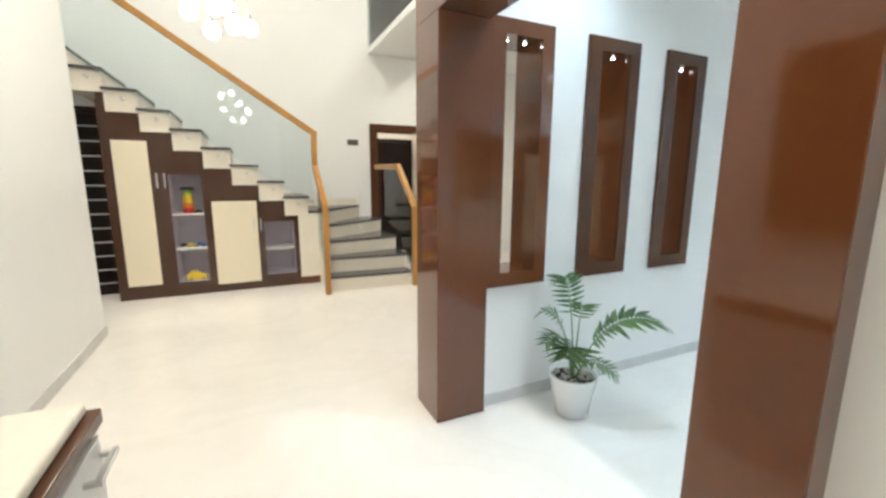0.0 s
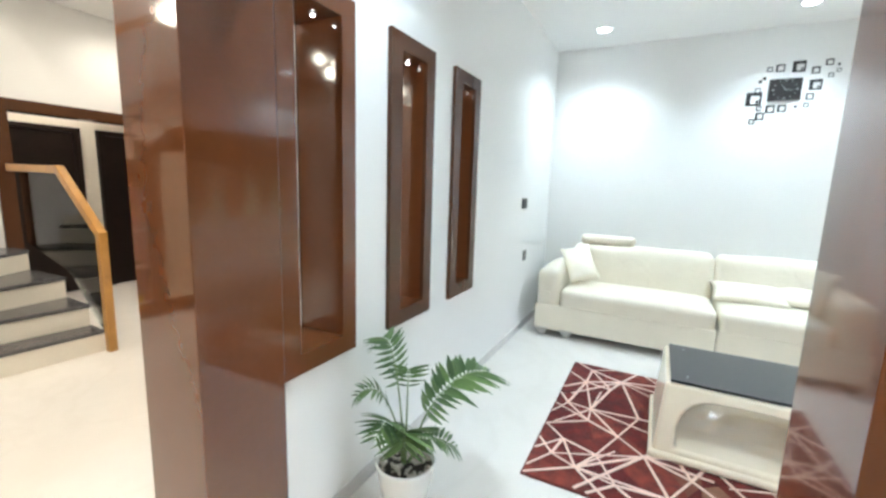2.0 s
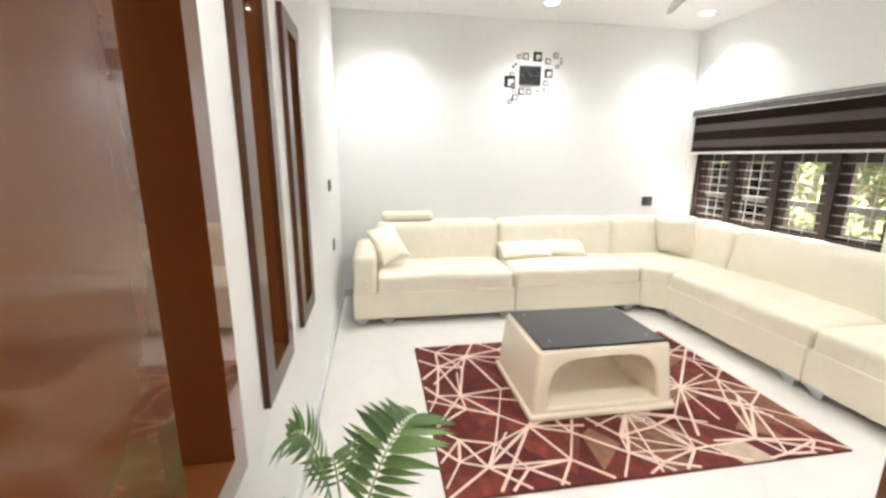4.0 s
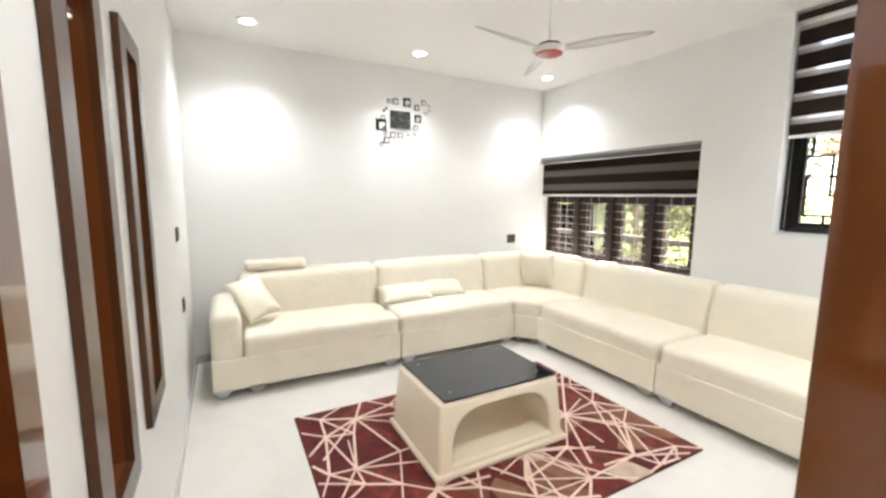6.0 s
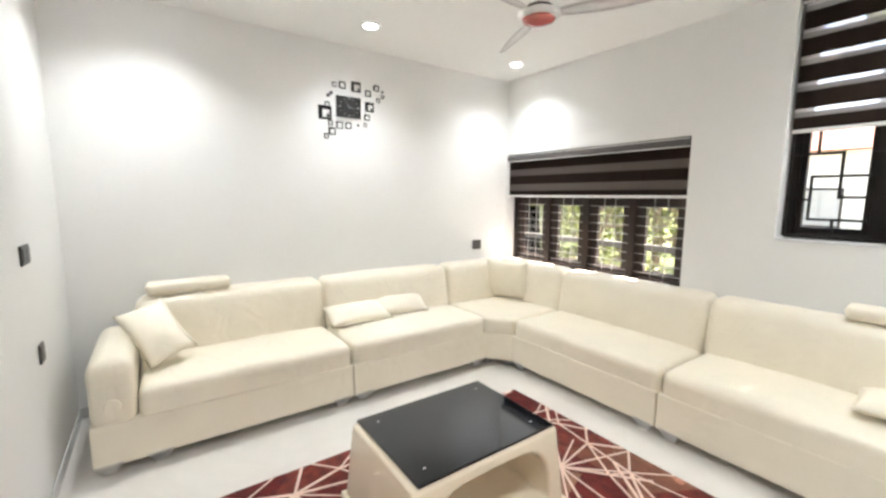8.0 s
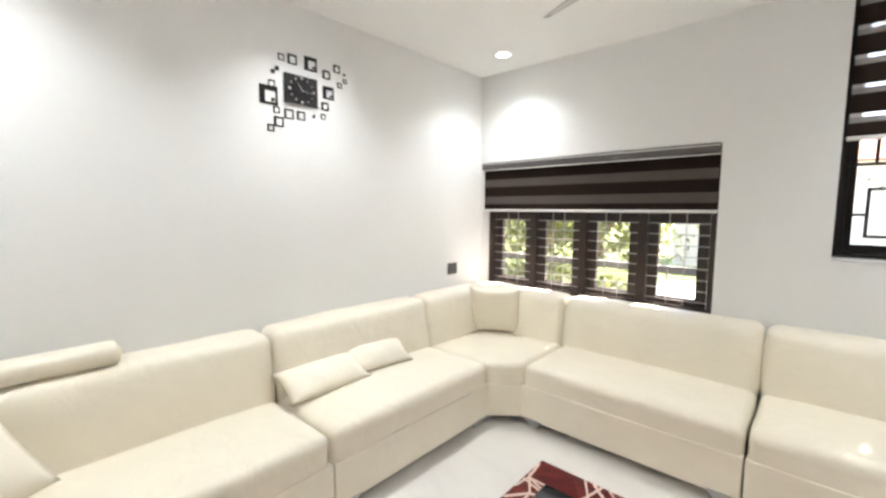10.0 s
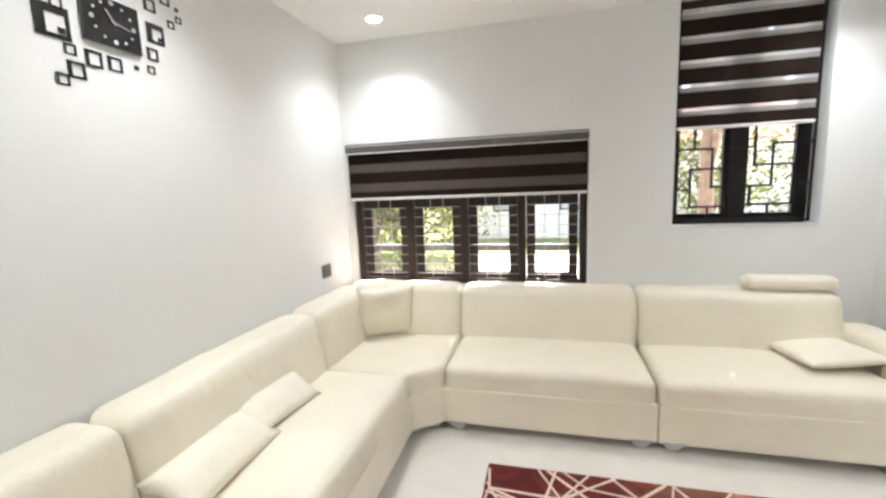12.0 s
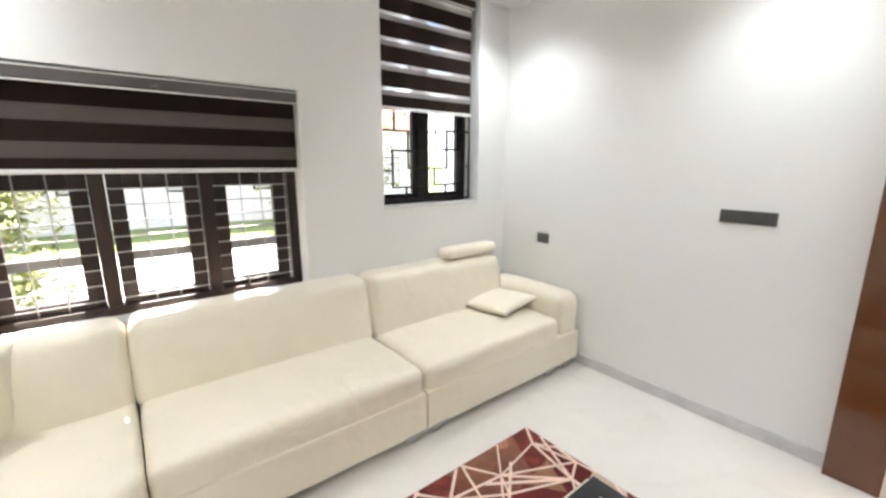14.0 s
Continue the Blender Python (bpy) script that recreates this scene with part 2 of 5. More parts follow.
def lathe(profile, seg=32):
    """A turned shape from (radius, height) pairs."""
    bm = bmesh.new()
    rings = [[bm.verts.new((r * math.cos(2 * math.pi * k / seg), r * math.sin(2 * math.pi * k / seg), z)) for k in range(seg)] for r, z in profile]
    for a, b in zip(rings, rings[1:]):
        for k in range(seg):
            bm.faces.new((a[k], a[(k + 1) % seg], b[(k + 1) % seg], b[k]))
    bm.faces.new(rings[0][::-1])
    bm.faces.new(rings[-1])
    return bm


def prism(bm, outline, lo, hi, axis="z"):
    """A flat outline pushed out along an axis."""
    def place(u, v, w):
        return {"z": (u, v, w), "y": (u, w, v), "x": (w, u, v)}[axis]
    a = [bm.verts.new(place(u, v, lo)) for u, v in outline]
    b = [bm.verts.new(place(u, v, hi)) for u, v in outline]
    bm.faces.new(a[::-1])
    bm.faces.new(b)
    for k in range(len(a)):
        j = (k + 1) % len(a)
        bm.faces.new((a[k], a[j], b[j], b[k]))
    bmesh.ops.recalc_face_normals(bm, faces=bm.faces)
    return bm


def soft(x0, x1, y0, y1, z0, z1, r=0.04, crown=0.0, puff=0.0, lean=None, n=10, wobble=0.0, seed=0):
    """An upholstered block: rounded on all edges, its top crowned, its sides puffed, with slight unevenness."""
    c = Vector(((x0 + x1) / 2, (y0 + y1) / 2, (z0 + z1) / 2))
    h = Vector(((x1 - x0) / 2, (y1 - y0) / 2, (z1 - z0) / 2))
    r = min(r, *h)
    bm = bmesh.new()
    keep = {}

    def steps(half):
        inner = half - r
        e = [-half + r * (1 - math.cos(k * math.pi / 8)) for k in range(4)]
        m = [-inner + 2 * inner * k / n for k in range(n + 1)]
        return e + m + [-x for x in e[::-1]]
    S = [steps(v) for v in h]

    def vert(p):
        key = tuple(round(v, 5) for v in p)
        if key not in keep:
            q = Vector([max(-(h[i] - r), min(h[i] - r, p[i])) for i in range(3)])
            d = Vector(p) - q
            w = q + d.normalized() * r if d.length > 1e-9 else q
            u = [w[i] / h[i] for i in range(3)]
            w.z += crown * max(0, 1 - u[0] ** 2) ** 0.6 * max(0, 1 - u[1] ** 2) ** 0.6 * (1 if u[2] > 0 else 0)
            for i in (0, 1):
                j = 1 - i
                w[i] += puff * u[i] * max(0, 1 - u[j] ** 2) * max(0, 1 - u[2] ** 2)
            if lean:
                w.x += lean[0] * (u[2] + 1) / 2
                w.y += lean[1] * (u[2] + 1) / 2
            if wobble:
                w += wobble * noise.noise_vector((w + c) * 5 + Vector((seed, 0, 0)))
            keep[key] = bm.verts.new(w + c)
        return keep[key]
    for ax in range(3):
        i, j = [(1, 2), (2, 0), (0, 1)][ax]
        for s in (-1, 1):
            for a in range(len(S[i]) - 1):
                for b in range(len(S[j]) - 1):
                    quad = []
                    for da, db in ((0, 0), (1, 0), (1, 1), (0, 1)):
                        p = [0, 0, 0]
                        p[ax], p[i], p[j] = s * h[ax], S[i][a + da], S[j][b + db]
                        quad.append(vert(p))
                    if len(set(quad)) == 4:
                        bm.faces.new(quad if s > 0 else quad[::-1])
    return bm


def part(name, bm, mat, parent=None, label="", smooth=False):
    me = bpy.data.meshes.new(name)
    bm.to_mesh(me)
    bm.free()
    me.materials.append(mat)
    if smooth:
        me.shade_smooth()
    ob = new(name, me)
    if parent:
        ob.parent = parent
    if label:
        ob["label"] = label
    return ob


def thing(name, label, category, at=(0, 0, 0), group="", kind=""):
    ob = new(name)
    ob.empty_display_size = 0.1
    ob.matrix_basis = Matrix.Translation(at)
    return tagged(ob, label, category, group, kind)


def setting(name, bm, mat, label, category):
    return tagged(part(name, bm, mat), label, category, kind="structure")


def world_parts(ob):
    """Lets parts that were given in world places stay there under a thing that stands elsewhere."""
    for c in ob.children:
        c.matrix_parent_inverse = ob.matrix_basis.inverted()
    return ob


# ---- the large structure ----
TOP = 5.8
X_E, Y_S, Y_N, X_W, CEIL_Z, Y_B = 5.555, -1.85, 2.264, 1.51, 2.97, 6.60
setting("floor", boxes((-3.2, 5.9, -2.8, 8.3, -0.15, 0)), FLOOR, "polished cream stone floor with faint veins", "floor")
setting("ceiling", boxes((1.37, 5.75, -2.11, 2.262, CEIL_Z, 3.10)), CEIL, "flat white painted ceiling over the sitting area", "ceiling")
setting("ceiling_hall", boxes((-3.2, 5.9, -2.8, 8.3, TOP, TOP + 0.15)), CEIL, "high white ceiling over the stair hall", "ceiling")
setting("ceiling_landing", boxes((2.16, 5.75, 2.52, 6.59, 3.12, 3.32)), CEIL, "white underside of the upper landing", "ceiling")

W1 = (3.43, 5.54, 0.80, 2.105)
W2 = (1.858, 2.82, 1.315, 2.965)
setting("wall_south", boxes(
    (1.37, W2[0], -2.11, Y_S, 0, TOP), (W2[0], W2[1], -2.11, Y_S, 0, W2[2]), (W2[0], W2[1], -2.11, Y_S, W2[3], TOP),
    (W2[1], W1[0], -2.11, Y_S, 0, TOP), (W1[0], W1[1], -2.11, Y_S, 0, W1[2]), (W1[0], W1[1], -2.11, Y_S, W1[3], TOP),
    (W1[1], 5.75, -2.11, Y_S, 0, TOP)), PAINT, "white painted wall with two window openings", "wall")
setting("wall_east", boxes((X_E, 5.75, Y_S, 6.59, 0, TOP)), PAINT, "plain white wall behind the sofa and clock", "wall")
NICHES = [(1.70, 1.935, 0.815, 2.085), (2.365, 2.60, 0.815, 2.085), (3.03, 3.235, 0.815, 2.085)]
rows, x = [], 1.60
for a, b, lo, hi in NICHES:
    rows += [(x, a - 0.02, Y_N, 2.47, 0, CEIL_Z), (a - 0.02, b + 0.02, Y_N, 2.47, 0, lo - 0.02), (a - 0.02, b + 0.02, Y_N, 2.47, hi + 0.02, CEIL_Z)]
    x = b + 0.02
rows += [(x, X_E, Y_N, 2.47, 0, CEIL_Z), (1.38, X_E, Y_N, 2.47, 3.10, TOP), (1.60, X_E, Y_N + 0.002, 2.468, CEIL_Z, 3.10)]
setting("wall_north", boxes(*rows), PAINT, "white wall pierced by three tall brown framed slots", "wall")
setting("wall_west", boxes((1.37, X_W, -2.8, 0.628, 0, TOP), (1.37, X_W, 0.628, Y_N, 2.44, TOP)), PAINT, "white wall between hall and sitting area", "wall")
setting("wall_hall_west", boxes((-0.98, -0.75, -2.8, 4.57, 0, TOP)), PAINT, "white hall wall ending at a plain corner", "wall")
setting("wall_hall_south", boxes((-0.75, 1.37, -2.8, -2.6, 0, TOP)), PAINT, "plain white wall at the near end of the hall", "wall")
DX0, DX1, DZ = 2.24, 3.46, 2.05
setting("wall_back", boxes((-3.2, DX0, Y_B, 6.75, 0, TOP), (DX0, DX1, Y_B, 6.75, DZ, TOP), (DX1, 5.9, Y_B, 6.75, 0, TOP)), PAINT, "tall white wall behind the stairs with a doorway", "wall")
setting("wall_far_west", boxes((-3.2, -3.0, -2.8, Y_B, 0, TOP)), PAINT, "plain white wall closing the passage", "wall")
setting("wall_passage", boxes((-3.0, -0.98, 2.4, 2.6, 0, TOP)), PAINT, "plain white wall closing the side passage", "wall")
setting("wall_lobby", boxes((1.6, 4.6, 7.55, 7.7, 0, 2.7), (1.6, 1.75, 6.76, 7.54, 0, 2.7), (4.45, 4.6, 6.76, 7.54, 0, 2.7), (1.6, 4.6, 6.76, 7.7, 2.7, 2.8)), CREAM, "cream walls of the lobby beyond the doorway", "wall")
setting("baseboard", boxes((X_W, X_W + 0.012, Y_S + 0.012, 0.626, 0, 0.085), (1.605, X_E, Y_N - 0.010, Y_N, 0, 0.075), (X_E - 0.012, X_E, Y_S + 0.012, Y_N - 0.012, 0, 0.08), (X_W, X_E, Y_S, Y_S + 0.012, 0, 0.08), bevel=0.002, seg=1), SKIRT, "grey polished tile skirting", "skirting")
setting("baseboard_hall", boxes((-0.75, -0.738, -2.58, 4.57, 0, 0.085), bevel=0.002, seg=1), SKIRT, "grey polished tile skirting along the hall wall", "skirting")

# brown portal between hall and sitting area
portal = thing("portal", "high-gloss brown laminate portal between two spaces", "portal", kind="structure")
part("column", boxes((1.30, 1.60, 2.215, 2.51, 0, 2.13), bevel=0.003), BROWN, portal)
part("pillar", boxes((1.30, 1.58, 0.628, 0.848, 0, 2.13), bevel=0.003), BROWN, portal)
part("lintel", boxes((1.30, 1.59, 0.628, 2.51, 2.13, 2.44), bevel=0.003), BROWN, portal)


def niche_frame(x0, x1, a, b, lo, hi, face=FRAMEB):
    t = thing("niche_frame", "glossy brown laminate frame lining a tall wall slot", "wall niche", (0, 0, 0), "brown framed wall slots")
    y0, y1 = 2.240, 2.488
    z0, z1 = 0.735, 2.162
    part("front_frame", boxes((x0, a, y0, Y_N - 0.002, z0, z1), (b, x1, y0, Y_N - 0.002, z0, z1), (a, b, y0, Y_N - 0.002, z0, lo), (a, b, y0, Y_N - 0.002, hi, z1)), face, t)
    part("lining", boxes((a - 0.018, a, Y_N - 0.002, 2.474, lo - 0.018, hi + 0.018), (b, b + 0.018, Y_N - 0.002, 2.474, lo - 0.018, hi + 0.018), (a, b, Y_N - 0.002, 2.474, lo - 0.018, lo), (a, b, Y_N - 0.002, 2.474, hi, hi + 0.018)), BROWN, t)
    part("rear_frame", boxes((max(x0, 1.604), a, 2.474, y1, z0, z1), (b, x1, 2.474, y1, z0, z1), (a, b, 2.474, y1, z0, lo), (a, b, 2.474, y1, hi, z1)), FRAMEB, t)
    for dx in ((0.25, 0.75) if b - a > 0.2 else (0.5,)):
        cx = a + (b - a) * dx
        bm = bmesh.new()
        cyl(bm, (cx, 2.33, hi - 0.006), (cx, 2.33, hi + 0.001), 0.012, seg=14)
        s = part("spot_ring", bm, STEEL, t)
        bm = bmesh.new()
        cyl(bm, (cx, 2.33, hi - 0.010), (cx, 2.33, hi - 0.004), 0.006, seg=14)
        part("led", bm, SPOTM, s)
    return t


niche_frame(1.604, 2.016, *NICHES[0], BROWN)
niche_frame(2.27, 2.682, *NICHES[1])
niche_frame(2.935, 3.318, *NICHES[2])

# doorway at the back of the hall
door_1 = thing("door_1", "dark brown door frame with an open doorway", "doorway", kind="structure")
part("door_frame", boxes((DX0 - 0.09, DX0 + 0.03, Y_B - 0.03, 6.78, 0, DZ + 0.09), (DX1 - 0.03, DX1 + 0.09, Y_B - 0.03, 6.78, 0, DZ + 0.09), (DX0 + 0.03, DX1 - 0.03, Y_B - 0.03, 6.78, DZ - 0.02, DZ + 0.09), bevel=0.004), FRAMEB, door_1)


def lobby_door(name, x0, x1, label):
    d = thing(name, label, "door", kind="structure")
    part("door_leaf", boxes((x0, x1, 7.50, 7.548, 0.005, 1.95), bevel=0.003), DARKWOOD, d)
    part("door_frame", boxes((x0 - 0.07, x0 - 0.002, 7.48, 7.547, 0, 2.01), (x1 + 0.002, x1 + 0.07, 7.48, 7.547, 0, 2.01), (x0 - 0.002, x1 + 0.002, 7.48, 7.547, 1.953, 2.01)), DARKWOOD, d)
    bm = bmesh.new()
    cyl(bm, (x1 - 0.07, 7.46, 1.0), (x1 - 0.07, 7.46, 1.16), 0.009)
    cyl(bm, (x1 - 0.07, 7.46, 1.02), (x1 - 0.07, 7.50, 1.02), 0.007)
    cyl(bm, (x1 - 0.07, 7.46, 1.14), (x1 - 0.07, 7.50, 1.14), 0.007)
    part("handle", bm, STEEL, d)


lobby_door("door_2", 2.42, 3.10, "closed dark wenge door in the lobby")
lobby_door("door_3", 3.42, 4.15, "closed dark wenge door beside a cream wall")


# ---- windows, blinds and the garden ----
# mid rail colour lifted to grey for the backlight glow around it
MIDRAIL = material("glow_greyed_rail", (0.20, 0.20, 0.20), 0.45, vary=0.1, scale=9, grain=90, bump=0)


def window_one():
    x0, x1, z0, z1 = W1
    w = thing("window_1", "dark wooden window of four panes behind a light steel grille", "window", kind="structure")
    f = 0.06
    part("window_frame", boxes((x0, x0 + f, -2.09, -1.99, z0, z1), (x1 - f, x1, -2.09, -1.99, z0, z1), (x0 + f, x1 - f, -2.09, -1.99, z0, z0 + f), (x0 + f, x1 - f, -2.09, -1.99, z1 - f, z1), bevel=0.004), WINWOOD, w)
    step = (x1 - x0 - f) / 4
    for k in range(1, 4):
        c = x0 + f / 2 + step * k
        part("mullion", boxes((c - 0.035, c + 0.035, -2.10, -1.985, z0 + f, z1 - f), bevel=0.004), WINWOOD, w)
    for k in range(4):
        a, b = x0 + f / 2 + step * k + 0.04, x0 + f / 2 + step * (k + 1) - 0.04
        s = part("sash", boxes((a, a + 0.075, -2.085, -2.035, z0 + f, z1 - f), (b - 0.075, b, -2.085, -2.035, z0 + f, z1 - f), (a + 0.075, b - 0.075, -2.085, -2.035, z0 + f, z0 + f + 0.055), (a + 0.075, b - 0.075, -2.085, -2.035, 1.51, z1 - f), bevel=0.003), WINWOOD, w)
        part("mid_rail", boxes((a + 0.075, b - 0.075, -2.08, -2.045, 1.105, 1.165), bevel=0.004), MIDRAIL, s)
        p = part("pane", boxes((a + 0.07, b - 0.07, -2.064, -2.060, z0 + f + 0.05, 1.50)), PANE, s)
        p.visible_shadow = False
        for i in range(8):
            zz = z0 + 0.10 + i * 0.088
            bm = bmesh.new()
            cyl(bm, (a - 0.005, -2.012, zz), (b + 0.005, -2.012, zz), 0.0042, seg=8)
            part("grille_bar", bm, WHITEMETAL, w)
        for u in (0.36, 0.64):
            bm = bmesh.new()
            cyl(bm, (a + (b - a) * u, -2.020, z0 + f), (a + (b - a) * u, -2.020, 1.62), 0.0042, seg=8)
            part("grille_bar", bm, WHITEMETAL, w)
    part("window_sill", boxes((x0, x1, -1.985, Y_S + 0.01, z0 - 0.004, z0 + 0.012), bevel=0.003), RAILW, w)


def window_two():
    x0, x1, z0, z1 = W2
    w = thing("window_2", "tall dark steel window with a maze-pattern grille", "window", kind="structure")
    f = 0.05
    part("window_frame", boxes((x0, x0 + f, -2.10, -2.03, z0, z1), (x1 - f, x1, -2.10, -2.03, z0, z1), (x0 + f, x1 - f, -2.10, -2.03, z0, z0 + f), (x0 + f, x1 - f, -2.10, -2.03, z1 - f, z1), bevel=0.004), BLACKMETAL, w)
    c = (x0 + x1) / 2
    part("mullion", boxes((c - 0.05, c + 0.05, -2.105, -2.025, z0 + f, z1 - f), bevel=0.004), BLACKMETAL, w)
    for a, b in ((x0 + f, c - 0.05), (c + 0.05, x1 - f)):
        s = part("sash", boxes((a, a + 0.035, -2.09, -2.045, z0 + f, z1 - f), (b - 0.035, b, -2.09, -2.045, z0 + f, z1 - f), (a + 0.035, b - 0.035, -2.09, -2.045, z0 + f, z0 + f + 0.04), bevel=0.003), BLACKMETAL, w)
        p = part("pane", boxes((a + 0.03, b - 0.03, -2.07, -2.066, z0 + f + 0.03, z1 - f)), PANE, s)
        p.visible_shadow = False
    # square bars: two uprights and rails round a maze of stepped pieces
    bar = 0.017
    y0, y1 = -1.958, -1.943
    west, east = x0 + 0.024, x1 - 0.018
    top = z1 - 0.02
    maze = [(2.658, 2.045, 2.658, 1.904), (2.832, 1.904, 2.532, 1.904), (2.532, 1.904, 2.532, 1.612), (2.678, 1.753, 2.397, 1.753),
            (2.678, 1.753, 2.678, 1.464), (2.678, 1.464, 2.397, 1.464), (2.832, 1.597, 2.678, 1.597), (2.551, 1.464, 2.551, 1.359),
            (2.251, 2.045, 2.251, 1.769), (2.397, 1.904, 2.251, 1.904), (2.251, 1.769, 1.998, 1.769), (2.135, 1.922, 2.135, 1.617),
            (2.135, 1.922, 1.854, 1.922), (2.532, 1.614, 2.135, 1.614), (2.27, 1.614, 2.27, 1.476), (2.27, 1.476, 1.998, 1.476),
            (2.148, 1.476, 2.148, 1.359), (1.998, 1.769, 1.998, 1.476), (1.998, 1.626, 1.854, 1.626)]
    for a, lo, b, hi in maze + [(west, z0 + 0.035, west, top), (east, z0 + 0.035, east, top), (west, z0 + 0.035, east, z0 + 0.035), (west, 2.35, east, 2.35), (west, 2.70, east, 2.70)]:
        a, b = sorted((min(east, max(west, a)), min(east, max(west, b))))
        lo, hi = sorted((lo, hi))
        part("grille_bar", boxes((a - bar / 2, b + bar / 2, y0, y1, lo - bar / 2, hi + bar / 2), bevel=0.002, seg=1), BLACKMETAL, w)
    part("window_sill", boxes((x0, x1, -2.03, Y_S + 0.008, z0 - 0.004, z0 + 0.010), bevel=0.003), RAILW, w)


window_one()
window_two()


def zebra_blind(name, label, x0, x1, top, bottom, y, bands, cover):
    b = thing(name, label, "window blind", (0, 0, 0), "zebra blinds")
    part("cassette", boxes((x0, x1, y - 0.035, y + 0.045, top - 0.075, top), bevel=0.012, seg=3), cover, b)
    z, k = top - 0.075, 0
    while z > bottom + 0.02:
        h, mat = bands[k % len(bands)]
        lo = max(bottom + 0.02, z - h)
        bm = bmesh.new()
        n = 24
        top_v = [bm.verts.new((x0 + 0.012 + (x1 - x0 - 0.024) * i / n, y + 0.0025 * math.sin(i * 1.1), z)) for i in range(n + 1)]
        low_v = [bm.verts.new((x0 + 0.012 + (x1 - x0 - 0.024) * i / n, y + 0.0025 * math.sin(i * 1.1), lo)) for i in range(n + 1)]
        for i in range(n):
            bm.faces.new((top_v[i], low_v[i], low_v[i + 1], top_v[i + 1]))
        bmesh.ops.solidify(bm, geom=bm.faces[:], thickness=0.0012)
        part("dark_band" if mat is ZEBRA else "sheer_band", bm, mat, b)
        z, k = lo, k + 1
    # thin steel strip stands in for the highlight along the cassette's upper edge
    part("cassette_trim", boxes((x0 + 0.004, x1 - 0.004, y + 0.044, y + 0.049, top - 0.020, top - 0.012), bevel=0.0015, seg=1), STEEL, b)
    part("cassette_lip", boxes((x0 + 0.004, x1 - 0.004, y + 0.030, y + 0.047, top - 0.084, top - 0.077), bevel=0.002, seg=1), RAILW, b)
    part("bottom_rail", boxes((x0 + 0.008, x1 - 0.008, y - 0.012, y + 0.012, bottom, bottom + 0.024), bevel=0.006), RAILW, b)
    return b


zebra_blind("zebra_blind", "half-lowered dark brown and grey striped zebra blind", W1[0] + 0.004, W1[1] + 0.006, 2.103, 1.60, -1.895, [(0.098, ZEBRA), (0.078, SHEER)], CASSETTE)
zebra_blind("zebra_blind", "tall dark brown zebra blind with bright gaps", W2[0] + 0.055, W2[1] - 0.010, 2.96, 2.045, -1.89, [(0.024, SHEERW), (0.033, SHEERG), (0.113, ZEBRA)], ZEBRA)

GRASS = material("lawn_grass", (0.20, 0.25, 0.06), 0.9, vary=0.4, scale=4, grain=90, bump=0.3)
PAVE = material("light_yard_paving", (0.72, 0.69, 0.66), 0.7, vary=0.15, scale=2, grain=40, bump=0.05)
HOUSEW = material("sunlit_house_plaster", (0.78, 0.74, 0.68), 0.8, vary=0.06, scale=1.5, grain=30, bump=0.05)
TILE = material("terracotta_roof", (0.34, 0.13, 0.07), 0.8, vary=0.25, scale=5, grain=40, bump=0.1)
BARK = material("rough_bark", (0.16, 0.11, 0.075), 0.9, vary=0.35, scale=9, grain=60, bump=0.2)
FOLIAGE = random_tint(material("garden_leaves", (1, 1, 1), 0.6, vary=0.2, scale=6, grain=50, bump=0.0), (0.05, 0.07, 0.005), (0.16, 0.18, 0.012))

setting("ground", boxes((-300, 300, -600, -2.12, -0.6, -0.20)), GRASS, "sunlit garden ground with grass", "ground")
setting("pavement", boxes((-8, 3.4, -9.5, -2.9, -0.3, -0.16), (3.4, 5.6, -9.5, -2.9, -0.3, -0.16), (5.6, 14, -3.7, -2.9, -0.3, -0.16)), PAVE, "pale paved yard outside the windows", "paving")


def tree(x, y, h, spread, seed, label, count=1100):
    rnd = random.Random(seed)
    t = thing("tree", label, "tree", (x, y, -0.2), "garden trees")
    bm = bmesh.new()
    cyl(bm, (0, 0, -0.05), (0.05, 0.03, h * 0.55), 0.11, 0.06, 10)
    limbs = []
    for k in range(11):
        a, z = rnd.uniform(0, 6.28), h * rnd.uniform(0.18 if count < 3000 else 0.3, 0.5)
        tip = Vector((math.cos(a) * spread * 0.7, math.sin(a) * spread * 0.7, h * rnd.uniform(0.22 if count < 3000 else 0.55, 0.95)))
        cyl(bm, (0.03, 0.02, z), tip, 0.04, 0.012, 6)
        limbs.append(tip)
    part("trunk", bm, BARK, t)
    bm = bmesh.new()
    for k in range(count):
        c = rnd.choice(limbs) + Vector((rnd.gauss(0, 0.34), rnd.gauss(0, 0.34), rnd.gauss(0, 0.3))) * spread * 0.75
        c.z = max(c.z, 0.35)
        s = rnd.uniform(0.05, 0.12)
        q = Euler((rnd.uniform(-1, 1), rnd.uniform(-1, 1), rnd.uniform(0, 6.28))).to_matrix()
        v = [bm.verts.new(c + q @ Vector(p) * s) for p in ((-1, 0, 0), (0, -0.45, 0.12), (1, 0, 0), (0, 0.45, 0.12))]
        bm.faces.new(v)
    part("crown", bm, FOLIAGE, t)


